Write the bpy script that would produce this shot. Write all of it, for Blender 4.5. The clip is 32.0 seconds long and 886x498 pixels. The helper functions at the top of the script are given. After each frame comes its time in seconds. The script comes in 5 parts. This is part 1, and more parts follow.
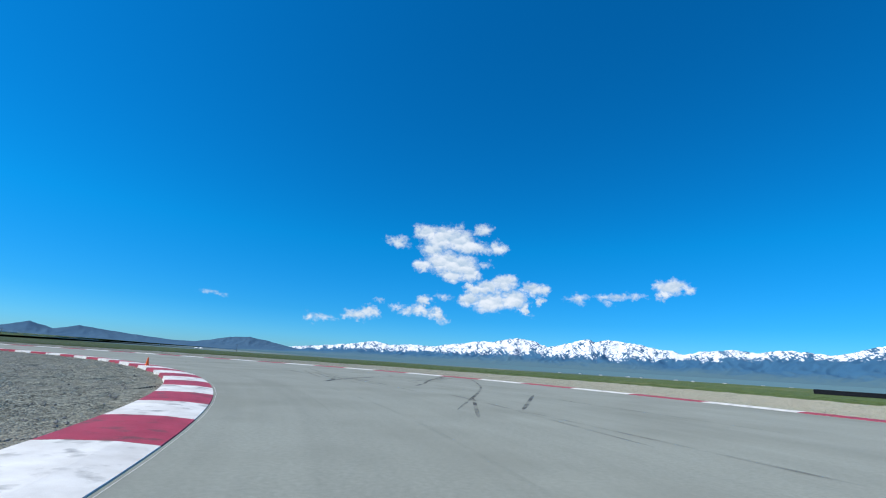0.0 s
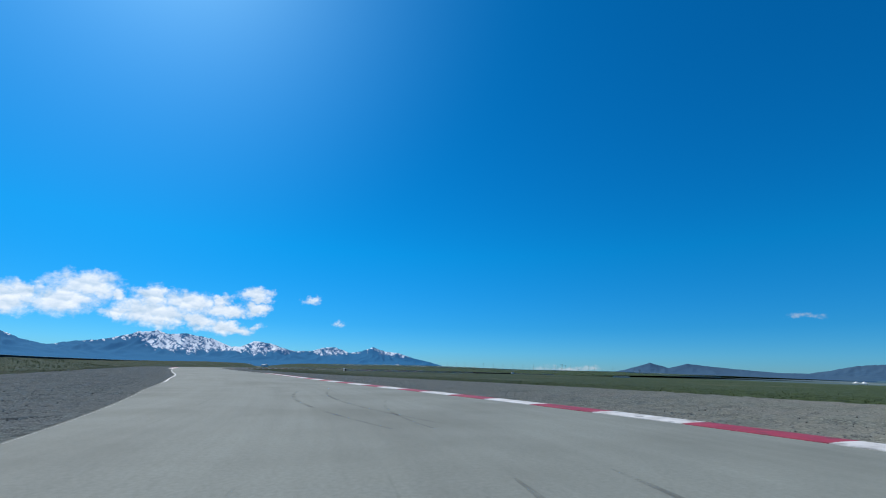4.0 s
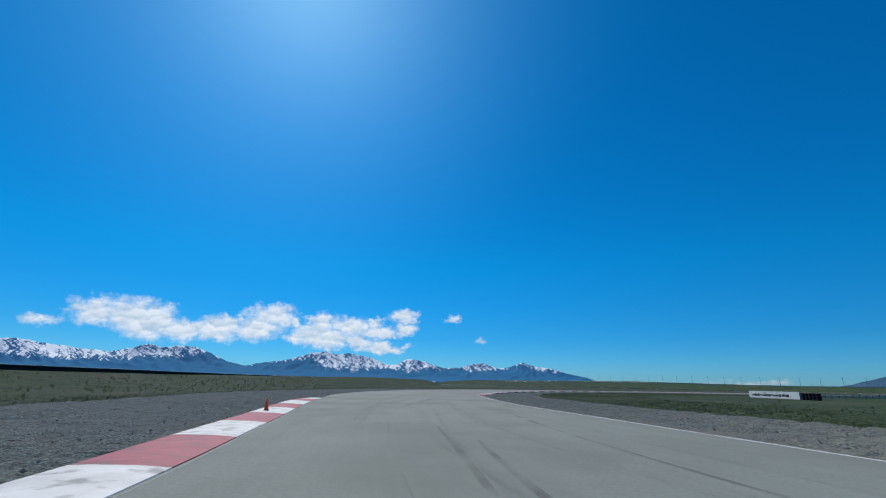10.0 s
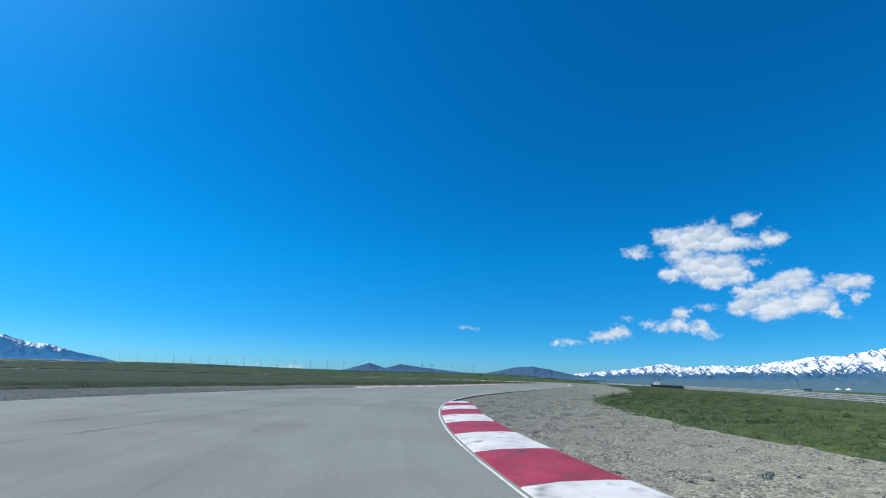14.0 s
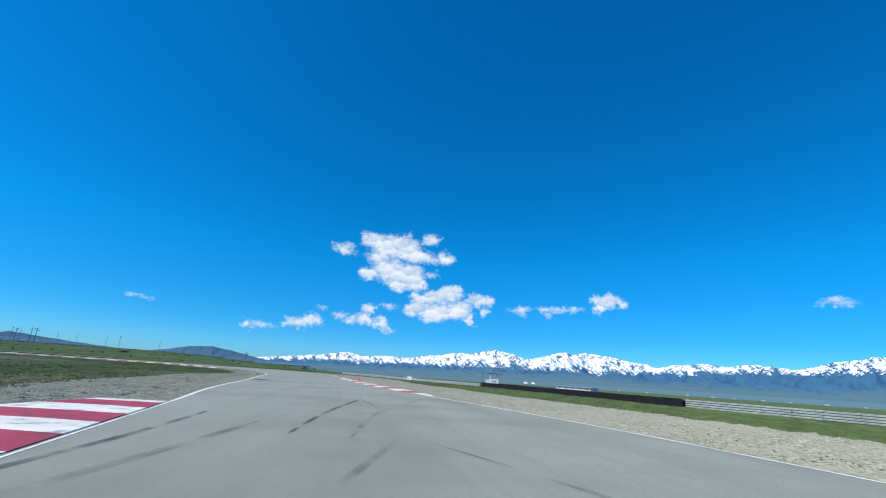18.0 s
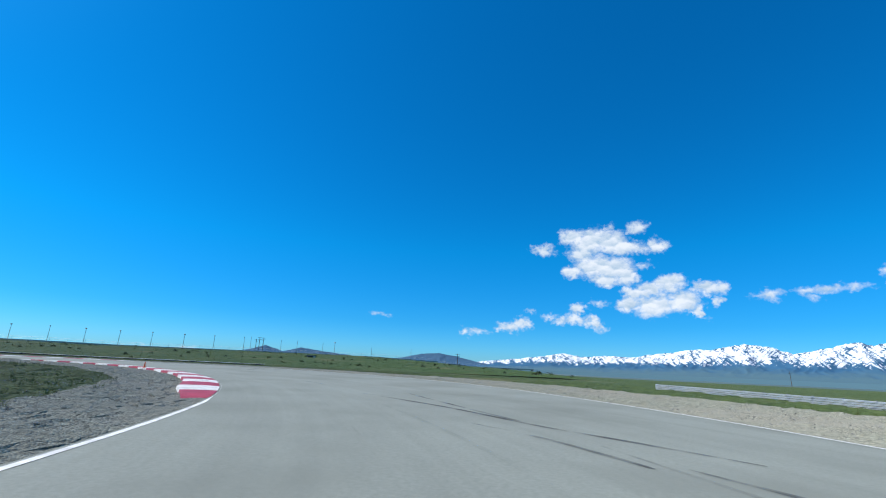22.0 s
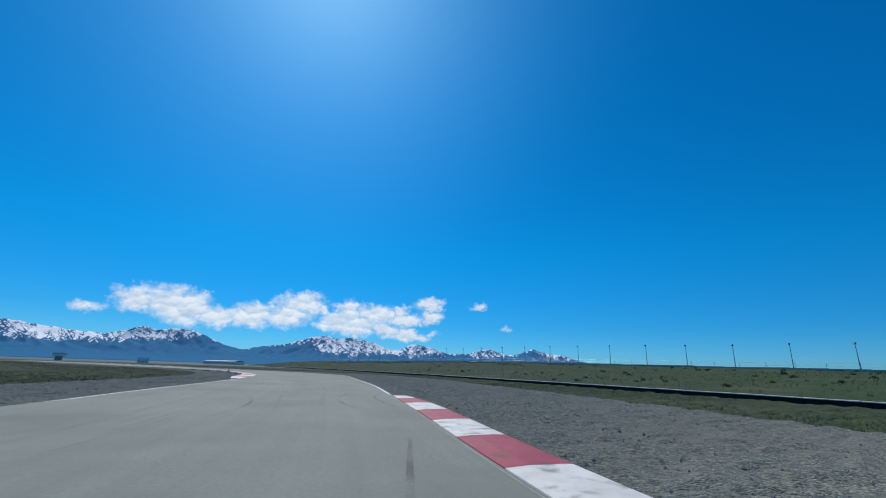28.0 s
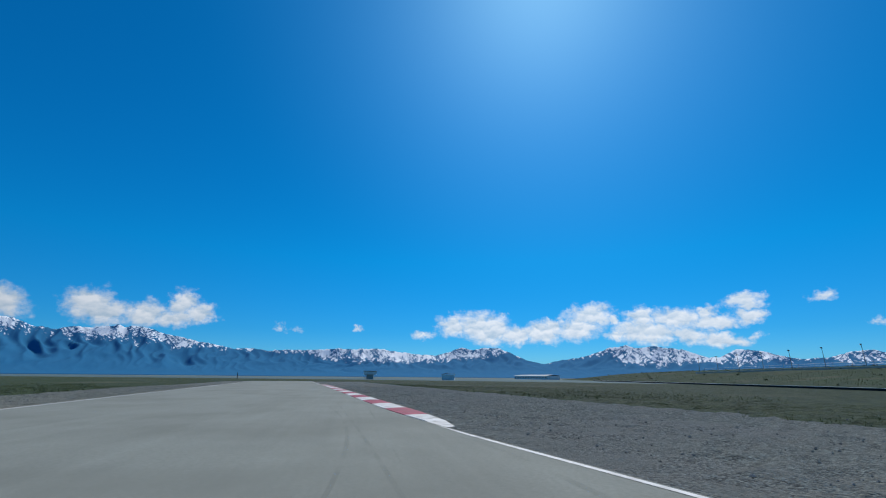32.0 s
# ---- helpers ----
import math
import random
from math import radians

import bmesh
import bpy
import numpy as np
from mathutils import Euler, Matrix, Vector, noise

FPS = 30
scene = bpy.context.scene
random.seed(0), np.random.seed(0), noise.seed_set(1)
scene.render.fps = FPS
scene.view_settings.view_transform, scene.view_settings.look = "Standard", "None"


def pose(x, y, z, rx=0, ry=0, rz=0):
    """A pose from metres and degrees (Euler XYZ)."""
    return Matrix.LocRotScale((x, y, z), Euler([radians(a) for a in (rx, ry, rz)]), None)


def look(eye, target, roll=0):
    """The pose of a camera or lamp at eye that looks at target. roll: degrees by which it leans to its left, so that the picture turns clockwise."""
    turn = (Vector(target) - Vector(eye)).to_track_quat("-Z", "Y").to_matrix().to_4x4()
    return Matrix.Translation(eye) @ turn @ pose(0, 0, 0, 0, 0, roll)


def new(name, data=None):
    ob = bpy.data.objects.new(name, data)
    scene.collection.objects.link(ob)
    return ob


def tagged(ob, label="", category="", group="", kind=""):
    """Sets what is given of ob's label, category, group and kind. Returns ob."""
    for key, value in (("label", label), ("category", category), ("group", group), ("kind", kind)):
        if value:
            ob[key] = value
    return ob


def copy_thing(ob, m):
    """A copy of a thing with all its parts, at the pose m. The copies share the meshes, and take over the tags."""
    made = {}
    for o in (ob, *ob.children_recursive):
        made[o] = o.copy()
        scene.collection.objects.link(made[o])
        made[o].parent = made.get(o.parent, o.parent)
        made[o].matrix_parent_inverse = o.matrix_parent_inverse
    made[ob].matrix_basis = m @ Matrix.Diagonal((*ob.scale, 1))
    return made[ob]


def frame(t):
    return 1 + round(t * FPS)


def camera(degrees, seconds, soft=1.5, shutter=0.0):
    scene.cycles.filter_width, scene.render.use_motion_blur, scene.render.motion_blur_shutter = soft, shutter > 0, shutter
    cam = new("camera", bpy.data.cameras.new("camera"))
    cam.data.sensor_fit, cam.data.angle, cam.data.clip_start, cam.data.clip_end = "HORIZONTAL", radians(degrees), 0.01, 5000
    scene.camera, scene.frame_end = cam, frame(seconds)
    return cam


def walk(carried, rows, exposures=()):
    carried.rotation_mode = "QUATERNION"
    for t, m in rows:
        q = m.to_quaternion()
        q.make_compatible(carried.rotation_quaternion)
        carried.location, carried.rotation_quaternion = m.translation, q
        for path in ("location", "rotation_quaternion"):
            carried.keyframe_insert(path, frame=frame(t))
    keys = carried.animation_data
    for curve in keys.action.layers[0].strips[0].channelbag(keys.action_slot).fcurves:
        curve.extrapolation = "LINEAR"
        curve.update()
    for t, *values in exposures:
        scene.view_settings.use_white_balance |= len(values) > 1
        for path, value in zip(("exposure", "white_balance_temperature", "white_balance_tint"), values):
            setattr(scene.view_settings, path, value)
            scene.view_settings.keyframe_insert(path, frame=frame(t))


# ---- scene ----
cam = camera(92.0, 32.0, soft=1.1, shutter=0.0)
WALK = [
    (0.0, 0.00, 0.00, 1.25, 104.74, -3.44, 0.47),
    (0.5, -2.40, 8.00, 1.25, 104.81, -3.14, 8.90),
    (1.0, -6.01, 15.58, 1.25, 104.79, -2.73, 18.03),
    (1.5, -10.86, 22.60, 1.25, 105.01, -3.04, 27.24),
    (2.0, -16.95, 28.92, 1.25, 105.15, -2.50, 36.54),
    (2.5, -24.25, 34.37, 1.25, 105.25, -2.37, 45.80),
    (3.0, -32.67, 38.80, 1.25, 105.54, -2.18, 54.58),
    (3.5, -42.25, 42.16, 1.25, 105.54, -1.71, 62.49),
    (4.0, -53.02, 44.46, 1.25, 105.83, -1.38, 69.29),
    (4.5, -64.55, 45.67, 1.25, 106.00, -1.48, 74.76),
    (5.0, -76.41, 45.90, 1.25, 106.05, -1.55, 78.99),
    (5.5, -88.43, 45.34, 1.25, 106.09, -1.49, 82.38),
    (6.0, -100.46, 44.11, 1.25, 106.16, -1.36, 85.39),
    (6.5, -112.47, 42.25, 1.25, 106.33, -1.24, 88.47),
    (7.0, -124.46, 39.71, 1.25, 106.56, -1.11, 91.58),
    (7.5, -136.53, 36.61, 1.25, 106.66, -0.94, 93.29),
    (8.0, -148.86, 33.19, 1.25, 106.87, -1.02, 93.84),
    (8.5, -161.52, 29.64, 1.25, 107.16, -0.71, 93.58),
    (9.0, -174.62, 26.15, 1.25, 107.30, -0.18, 92.59),
    (9.5, -188.09, 22.91, 1.25, 107.33, -0.46, 90.78),
    (10.0, -201.89, 20.17, 1.25, 107.44, -1.05, 87.82),
    (10.5, -215.85, 18.29, 1.25, 107.12, -1.18, 83.47),
    (11.0, -229.70, 17.68, 1.25, 106.87, -1.18, 77.51),
    (11.5, -243.28, 18.65, 1.25, 106.67, -1.16, 70.36),
    (12.0, -256.32, 21.31, 1.25, 106.32, -0.84, 62.89),
    (12.5, -268.61, 25.51, 1.25, 106.48, -0.90, 55.64),
    (13.0, -279.98, 31.14, 1.25, 106.31, -0.93, 47.89),
    (13.5, -290.21, 38.08, 1.25, 106.33, -1.04, 40.03),
    (14.0, -299.16, 46.12, 1.25, 106.63, -1.40, 32.43),
    (14.5, -306.83, 54.97, 1.25, 106.83, -1.23, 25.67),
    (15.0, -313.31, 64.33, 1.25, 106.85, -1.14, 20.09),
    (15.5, -318.78, 73.97, 1.25, 106.75, -1.36, 15.39),
    (16.0, -323.38, 83.75, 1.25, 106.56, -1.88, 11.09),
    (16.5, -327.17, 93.64, 1.25, 106.32, -2.70, 6.72),
    (17.0, -330.12, 103.65, 1.25, 106.06, -3.43, 1.92),
    (17.5, -332.19, 113.78, 1.25, 105.95, -3.22, -3.04),
    (18.0, -333.45, 124.03, 1.25, 106.46, -3.59, -6.87),
    (18.5, -334.28, 134.24, 1.25, 106.27, -2.89, -7.70),
    (19.0, -335.06, 144.32, 1.25, 105.96, -2.79, -7.51),
    (19.5, -335.95, 154.16, 1.25, 105.87, -2.81, -5.85),
    (20.0, -337.28, 163.62, 1.25, 105.62, -2.23, -1.79),
    (20.5, -339.35, 172.66, 1.25, 105.50, -2.90, 3.58),
    (21.0, -342.17, 181.24, 1.25, 105.27, -2.78, 8.74),
    (21.5, -345.72, 189.46, 1.25, 105.21, -2.55, 14.10),
    (22.0, -350.17, 197.38, 1.25, 105.28, -2.38, 20.66),
    (22.5, -355.71, 204.98, 1.25, 105.44, -2.26, 27.59),
    (23.0, -362.52, 212.15, 1.25, 105.45, -2.18, 35.55),
    (23.5, -370.57, 218.53, 1.25, 105.65, -2.19, 43.70),
    (24.0, -379.67, 223.82, 1.25, 105.89, -2.09, 51.90),
    (24.5, -389.47, 227.82, 1.25, 106.29, -1.97, 59.73),
    (25.0, -399.61, 230.44, 1.25, 106.36, -1.82, 67.40),
    (25.5, -410.05, 231.70, 1.25, 106.66, -1.46, 74.73),
    (26.0, -420.78, 231.74, 1.25, 106.90, -1.88, 80.63),
    (26.5, -431.78, 230.85, 1.25, 106.86, -1.69, 84.35),
    (27.0, -443.12, 229.33, 1.25, 106.57, -1.55, 86.87),
    (27.5, -454.81, 227.30, 1.25, 106.18, -1.63, 88.94),
    (28.0, -466.88, 224.75, 1.25, 105.81, -1.76, 91.13),
    (28.5, -479.31, 221.55, 1.25, 105.61, -1.78, 94.01),
    (29.0, -492.01, 217.47, 1.25, 105.62, -1.55, 97.84),
    (29.5, -504.87, 212.33, 1.25, 105.50, -1.23, 101.98),
    (30.0, -517.75, 206.01, 1.25, 105.38, -1.24, 106.61),
    (30.5, -530.45, 198.34, 1.25, 105.93, -1.54, 111.82),
    (31.0, -542.79, 189.27, 1.25, 106.28, -0.89, 117.11),
    (31.5, -554.60, 178.69, 1.25, 106.34, -0.34, 122.91),
    (32.0, -565.72, 166.55, 1.25, 106.68, -0.46, 128.45),
]
walk(cam, [(r[0], pose(*r[1:])) for r in WALK], exposures=[(0.0, 0.34), (1.5, 0.32), (3.0, 0.06), (4.5, -0.14), (7.0, -0.22), (11.0, -0.28), (13.0, 0.05), (16.5, 0.40), (21.5, 0.40), (23.5, 0.28), (25.5, -0.12), (32.0, -0.28)])

# ---- world, sun ----
SUN_AZ, SUN_EL = -112.0, 50.0

# clouds: bearing, height above the horizon, half width, half height, all in degrees
GREAT_CLOUD = [(-7.36, 15.1, 1.66, 0.78), (-8.59, 15.39, 0.96, 0.36), (-3.68, 16.89, 1.9, 1.25), (-1.48, 16.19, 2.98, 1.8), (1.02, 15.67, 2.38, 1.64), (2.49, 15.16, 2.31, 1.17), (4.25, 14.8, 1.35, 0.51), (-2.66, 14.72, 2.31, 1.25),
               (-1.33, 13.01, 3.01, 1.56), (1.02, 12.54, 2.86, 1.8), (2.49, 11.75, 1.74, 1.33), (-4.13, 12.22, 1.51, 0.94), (-0.16, 11.36, 2.22, 1.02), (0.81, 17.56, 0.8, 0.51), (4.11, 17.5, 1.26, 0.75), (6.11, 15.13, 1.19, 0.86),
               (4.75, 12.98, 1.1, 0.43)]
ROUND_CLOUD = [(7.34, 10.53, 2.05, 1.22), (4.99, 9.92, 2.05, 1.09), (3.22, 9.42, 1.62, 1.09), (2.7, 8.12, 1.48, 1.09), (5.58, 8.1, 3.04, 1.43), (8.52, 8.5, 1.98, 1.43), (7.4, 10.98, 1.13, 0.68), (9.99, 7.43, 0.71, 1.09),
               (11.16, 9.89, 1.55, 0.92), (12.4, 9.65, 0.91, 0.68), (11.75, 8.21, 0.56, 0.74), (10.34, 6.45, 0.56, 0.24)]
NORTH_CLOUDS = [(-0.83, 8.32, 1.25, 0.38), (-3.54, 7.58, 1.12, 0.9), (-3.77, 6.44, 1.85, 0.83), (-1.77, 6.09, 1.19, 0.9), (-5.6, 6.02, 1.25, 0.54), (-7.07, 6.59, 0.8, 0.31), (-1.19, 5.41, 0.73, 0.48), (-9.42, 7.29, 0.49, 0.35),
                (16.4, 8.63, 1.52, 0.55), (16.31, 9.02, 0.86, 0.35), (19.69, 8.87, 0.92, 0.44), (21.45, 9.03, 1.67, 0.52), (23.22, 8.96, 1.02, 0.29), (20.42, 8.28, 0.7, 0.29), (27.39, 10.12, 1.89, 1), (26.16, 10.5, 0.98, 0.7),
                (28.8, 9.76, 1.13, 0.59), (26.63, 8.67, 0.4, 0.46), (26.39, 9.37, 0.75, 0.76), (-11.9, 5.3, 2.24, 0.78), (-10.6, 5.7, 1.34, 0.9), (-13.2, 5.2, 0.78, 0.56), (-18.2, 4.5, 0.78, 0.62), (-16.3, 4.6, 1.46, 0.34),
                (-29, 6.1, 1.34, 0.28), (49.2, 9.2, 1.41, 0.43), (-53.8, 0.5, 3.92, 0.45)]
WEST_CLOUDS = [(-127.1, 6.5, 2.03, 1.04), (-123.8, 6.4, 2.96, 1.29), (-122.2, 5.7, 2.59, 1.41), (-120.8, 7.5, 0.67, 0.3), (-119.1, 5.2, 2.22, 0.96), (-115.7, 5.5, 2.59, 1.04), (-114.4, 6.1, 1.11, 0.67),
               (-109.6, 7.5, 2.59, 1.0), (-111.2, 5.8, 2.59, 1.04), (-106.9, 6.8, 0.74, 0.55), (-106.7, 5.0, 1.29, 0.44)]
FAR_WEST_CLOUDS = [(-104.5, 5.5, 2.59, 1.04), (-103.8, 7.0, 1.48, 0.92), (-102.2, 5.0, 2.22, 0.92), (-100.0, 6.7, 2.59, 0.96), (-98.9, 4.7, 1.66, 0.81), (-96.7, 7.3, 1.11, 0.67), (-96.3, 6.2, 2.22, 0.55),
                   (-93.3, 8.1, 1.85, 0.67), (-92.9, 6.6, 1.48, 0.55), (-92.7, 4.5, 0.67, 0.3), (-96.3, 4.2, 1.48, 0.81), (-94.8, 3.8, 1.66, 0.52), (-86.6, 8.0, 0.9, 0.3), (-83.3, 5.3, 0.6, 0.25)]
SOUTH_CLOUDS = [(-175.7, 6.3, 2.8, 1.1), (-168.2, 6.9, 2.02, 1.22), (-166.7, 6.0, 2.02, 1.01), (-163.2, 6.3, 1.82, 1.05), (-160.6, 6.2, 2.02, 0.81), (-159.9, 7.8, 1.42, 1.05), (-158.2, 6.7, 1.62, 0.81),
                (-149.1, 5.8, 0.49, 0.32), (-147.6, 5.4, 0.65, 0.16), (-139.6, 6.0, 0.49, 0.3), (-131.2, 5.1, 1.4, 0.34)]

world = bpy.data.worlds.new("world")
scene.world = world
world.use_nodes = True
wt = world.node_tree
wt.nodes.clear()


def wnode(kind, **props):
    n = wt.nodes.new(kind)
    for key, value in props.items():
        setattr(n, key, value)
    return n


def wmath(op, a, b=None, c=None):
    n = wnode("ShaderNodeMath", operation=op)
    for i, v in enumerate((a, b, c)):
        if v is None:
            continue
        if isinstance(v, (int, float)):
            n.inputs[i].default_value = v
        else:
            wt.links.new(v, n.inputs[i])
    return n.outputs[0]


sky = wnode("ShaderNodeTexSky", sky_type="NISHITA", sun_disc=False, sun_elevation=radians(SUN_EL), sun_rotation=radians(SUN_AZ % 360), altitude=1300.0, air_density=1.0,
            dust_density=0.6, ozone_density=3.5)
sat = wnode("ShaderNodeHueSaturation")
sat.inputs["Saturation"].default_value = 1.3
sat.inputs["Value"].default_value = 1.0
wt.links.new(sky.outputs[0], sat.inputs["Color"])
coord = wnode("ShaderNodeTexCoord")
turned = wnode("ShaderNodeVectorRotate", rotation_type="Z_AXIS")
turned.inputs["Angle"].default_value = radians(-60.0)
wt.links.new(coord.outputs["Generated"], turned.inputs["Vector"])
sep = wnode("ShaderNodeSeparateXYZ")
wt.links.new(turned.outputs[0], sep.inputs[0])
bearing = wmath("MULTIPLY", wmath("ARCTAN2", sep.outputs[0], sep.outputs[1]), 180 / math.pi)
height = wmath("MULTIPLY", wmath("ARCSINE", sep.outputs[2]), 180 / math.pi)
both = wnode("ShaderNodeCombineXYZ")
wt.links.new(bearing, both.inputs[0])
wt.links.new(height, both.inputs[1])


def wnoise(scale, detail, rough, stretch=1.6):
    m = wnode("ShaderNodeMapping")
    m.inputs["Scale"].default_value = (1.0, stretch, 1.0)
    wt.links.new(both.outputs[0], m.inputs[0])
    n = wnode("ShaderNodeTexNoise")
    n.inputs["Scale"].default_value, n.inputs["Detail"].default_value, n.inputs["Roughness"].default_value = scale, detail, rough
    wt.links.new(m.outputs[0], n.inputs["Vector"])
    return n.outputs[0]


def wpuffs(scale, stretch):
    """Rounded billows: how deep a direction lies in its billow, and how far towards its top."""
    m = wnode("ShaderNodeMapping")
    m.inputs["Scale"].default_value = (scale, scale * stretch, 0.0)
    wt.links.new(bent.outputs[0], m.inputs[0])
    v = wnode("ShaderNodeTexVoronoi", voronoi_dimensions="2D", feature="SMOOTH_F1")
    v.inputs["Scale"].default_value, v.inputs["Smoothness"].default_value = 1.0, 0.7
    wt.links.new(m.outputs[0], v.inputs["Vector"])
    d = wnode("ShaderNodeVectorMath", operation="SUBTRACT")
    wt.links.new(m.outputs[0], d.inputs[0])
    wt.links.new(v.outputs["Position"], d.inputs[1])
    y = wnode("ShaderNodeSeparateXYZ")
    wt.links.new(d.outputs[0], y.inputs[0])
    return wmath("SUBTRACT", 0.45, v.outputs["Distance"]), y.outputs[1]


drift = wnode("ShaderNodeTexNoise")
drift.inputs["Scale"].default_value, drift.inputs["Detail"].default_value = 0.9, 4.0
wt.links.new(both.outputs[0], drift.inputs["Vector"])
shift = wnode("ShaderNodeVectorMath", operation="SUBTRACT")
wt.links.new(drift.outputs["Color"], shift.inputs[0])
shift.inputs[1].default_value = (0.5, 0.5, 0.5)
bent = wnode("ShaderNodeVectorMath", operation="MULTIPLY_ADD")
wt.links.new(shift.outputs[0], bent.inputs[0])
bent.inputs[1].default_value = (1.3, 0.9, 0.0)
wt.links.new(both.outputs[0], bent.inputs[2])

def torn_by(scale, reach, source):
    """Pushes directions about by noise, so that outlines fray."""
    n = wnode("ShaderNodeTexNoise")
    n.inputs["Scale"].default_value, n.inputs["Detail"].default_value, n.inputs["Roughness"].default_value = scale, 3.0, 0.55
    wt.links.new(both.outputs[0], n.inputs["Vector"])
    d = wnode("ShaderNodeVectorMath", operation="SUBTRACT")
    wt.links.new(n.outputs["Color"], d.inputs[0])
    d.inputs[1].default_value = (0.5, 0.5, 0.5)
    q = wnode("ShaderNodeVectorMath", operation="MULTIPLY_ADD")
    wt.links.new(d.outputs[0], q.inputs[0])
    q.inputs[1].default_value = (reach, reach * 0.65, 0.0)
    wt.links.new(source, q.inputs[2])
    return q.outputs[0]


frayed = torn_by(1.7, 1.7, torn_by(0.45, 2.6, both.outputs[0]))
cover = None
for a, e, w, h in GREAT_CLOUD + ROUND_CLOUD + NORTH_CLOUDS + [(c[0], c[1] + 0.1, c[2] * 1.22, c[3] * 1.55) for c in WEST_CLOUDS + FAR_WEST_CLOUDS + SOUTH_CLOUDS]:
    off = wnode("ShaderNodeVectorMath", operation="SUBTRACT")
    wt.links.new(frayed, off.inputs[0])
    off.inputs[1].default_value = (a + 60.0, e, 0)
    div = wnode("ShaderNodeVectorMath", operation="DIVIDE")
    wt.links.new(off.outputs[0], div.inputs[0])
    div.inputs[1].default_value = (w, h, 1)
    length = wnode("ShaderNodeVectorMath", operation="LENGTH")
    wt.links.new(div.outputs[0], length.inputs[0])
    size = max(0.22, min(1.0, h))
    near = wmath("MULTIPLY_ADD", length.outputs["Value"], -size, size)
    cover = near if cover is None else wmath("MAXIMUM", cover, near)
lumps = wnoise(0.55, 6.0, 0.58, 1.5)
fine = wnoise(2.4, 6.0, 0.6)
big, big_top = wpuffs(0.75, 1.35)
small, small_top = wpuffs(2.1, 1.2)
thick = wmath("ADD", cover, wmath("MULTIPLY", wmath("SUBTRACT", lumps, 0.26), 0.6))
thick = wmath("ADD", thick, wmath("MULTIPLY", big, 0.24))
thick = wmath("ADD", thick, wmath("MULTIPLY", small, 0.12))
thick = wmath("ADD", thick, wmath("MULTIPLY", wmath("SUBTRACT", fine, 0.5), 0.30))
ramp = wnode("ShaderNodeMapRange", interpolation_type="SMOOTHSTEP")
ramp.inputs["From Min"].default_value, ramp.inputs["From Max"].default_value = 0.0, 0.78
wt.links.new(thick, ramp.inputs["Value"])
body = wnode("ShaderNodeMapRange")
body.inputs["From Min"].default_value, body.inputs["From Max"].default_value = 0.12, 0.95
lit = wmath("ADD", wmath("MULTIPLY", big_top, 0.6), wmath("MULTIPLY", small_top, 0.14))
lit = wmath("ADD", lit, wmath("MULTIPLY_ADD", lumps, 0.9, 0.12))
wt.links.new(wmath("ADD", lit, wmath("MULTIPLY", fine, 0.08)), body.inputs["Value"])
tone = wnode("ShaderNodeMix", data_type="RGBA")
tone.inputs[6].default_value, tone.inputs[7].default_value = (3.2, 4.5, 5.9, 1), (6.7, 7.2, 7.9, 1)
wt.links.new(body.outputs[0], tone.inputs[0])
mix = wnode("ShaderNodeMix", data_type="RGBA")
wt.links.new(wmath("MULTIPLY", ramp.outputs[0], 0.96), mix.inputs[0])
tint = wnode("ShaderNodeValToRGB")
for place, colour in ((0.0, (0.22, 0.48, 0.80, 1)), (0.12, (0.10, 0.53, 0.79, 1)), (0.33, (0.03, 0.75, 0.90, 1)), (1.0, (0.025, 0.83, 0.95, 1))):
    el = tint.color_ramp.elements[0] if place == 0 else tint.color_ramp.elements[-1] if place == 1 else tint.color_ramp.elements.new(place)
    el.color = colour
wt.links.new(wmath("DIVIDE", height, 45.0), tint.inputs[0])
sunward = wnode("ShaderNodeVectorMath", operation="DOT_PRODUCT")
wt.links.new(coord.outputs["Generated"], sunward.inputs[0])
sunward.inputs[1].default_value = (math.sin(radians(SUN_AZ)) * math.cos(radians(SUN_EL)), math.cos(radians(SUN_AZ)) * math.cos(radians(SUN_EL)), math.sin(radians(SUN_EL)))
halo = wmath("POWER", wmath("MAXIMUM", wmath("MULTIPLY_ADD", sunward.outputs["Value"], 3.6, -2.6), 0.0), 2.6)
paler = wnode("ShaderNodeMix", data_type="RGBA")
paler.inputs[7].default_value = (0.62, 1.22, 1.3, 1)
wt.links.new(halo, paler.inputs[0])
wt.links.new(tint.outputs[0], paler.inputs[6])
glare = wnode("ShaderNodeMapRange")
glare.inputs["From Min"].default_value, glare.inputs["From Max"].default_value = 0.3, 0.85
glare.inputs["To Min"].default_value, glare.inputs["To Max"].default_value = 1.0, 1.6
wt.links.new(sunward.outputs["Value"], glare.inputs["Value"])
tinted = wnode("ShaderNodeMix", data_type="RGBA", blend_type="MULTIPLY")
tinted.inputs[0].default_value = 1.0
wt.links.new(sat.outputs[0], tinted.inputs[6])
wt.links.new(paler.outputs[2], tinted.inputs[7])
deep = wnode("ShaderNodeVectorMath", operation="SCALE")
deep.inputs["Scale"].default_value = 1.4
wt.links.new(tinted.outputs[2], deep.inputs[0])
wt.links.new(deep.outputs[0], mix.inputs[6])
bright = wnode("ShaderNodeVectorMath", operation="SCALE")
wt.links.new(tone.outputs[2], bright.inputs[0])
wt.links.new(glare.outputs[0], bright.inputs["Scale"])
wt.links.new(bright.outputs[0], mix.inputs[7])
back = wnode("ShaderNodeBackground")
back.inputs["Strength"].default_value = 0.1
wt.links.new(mix.outputs[2], back.inputs["Color"])
wout = wnode("ShaderNodeOutputWorld")
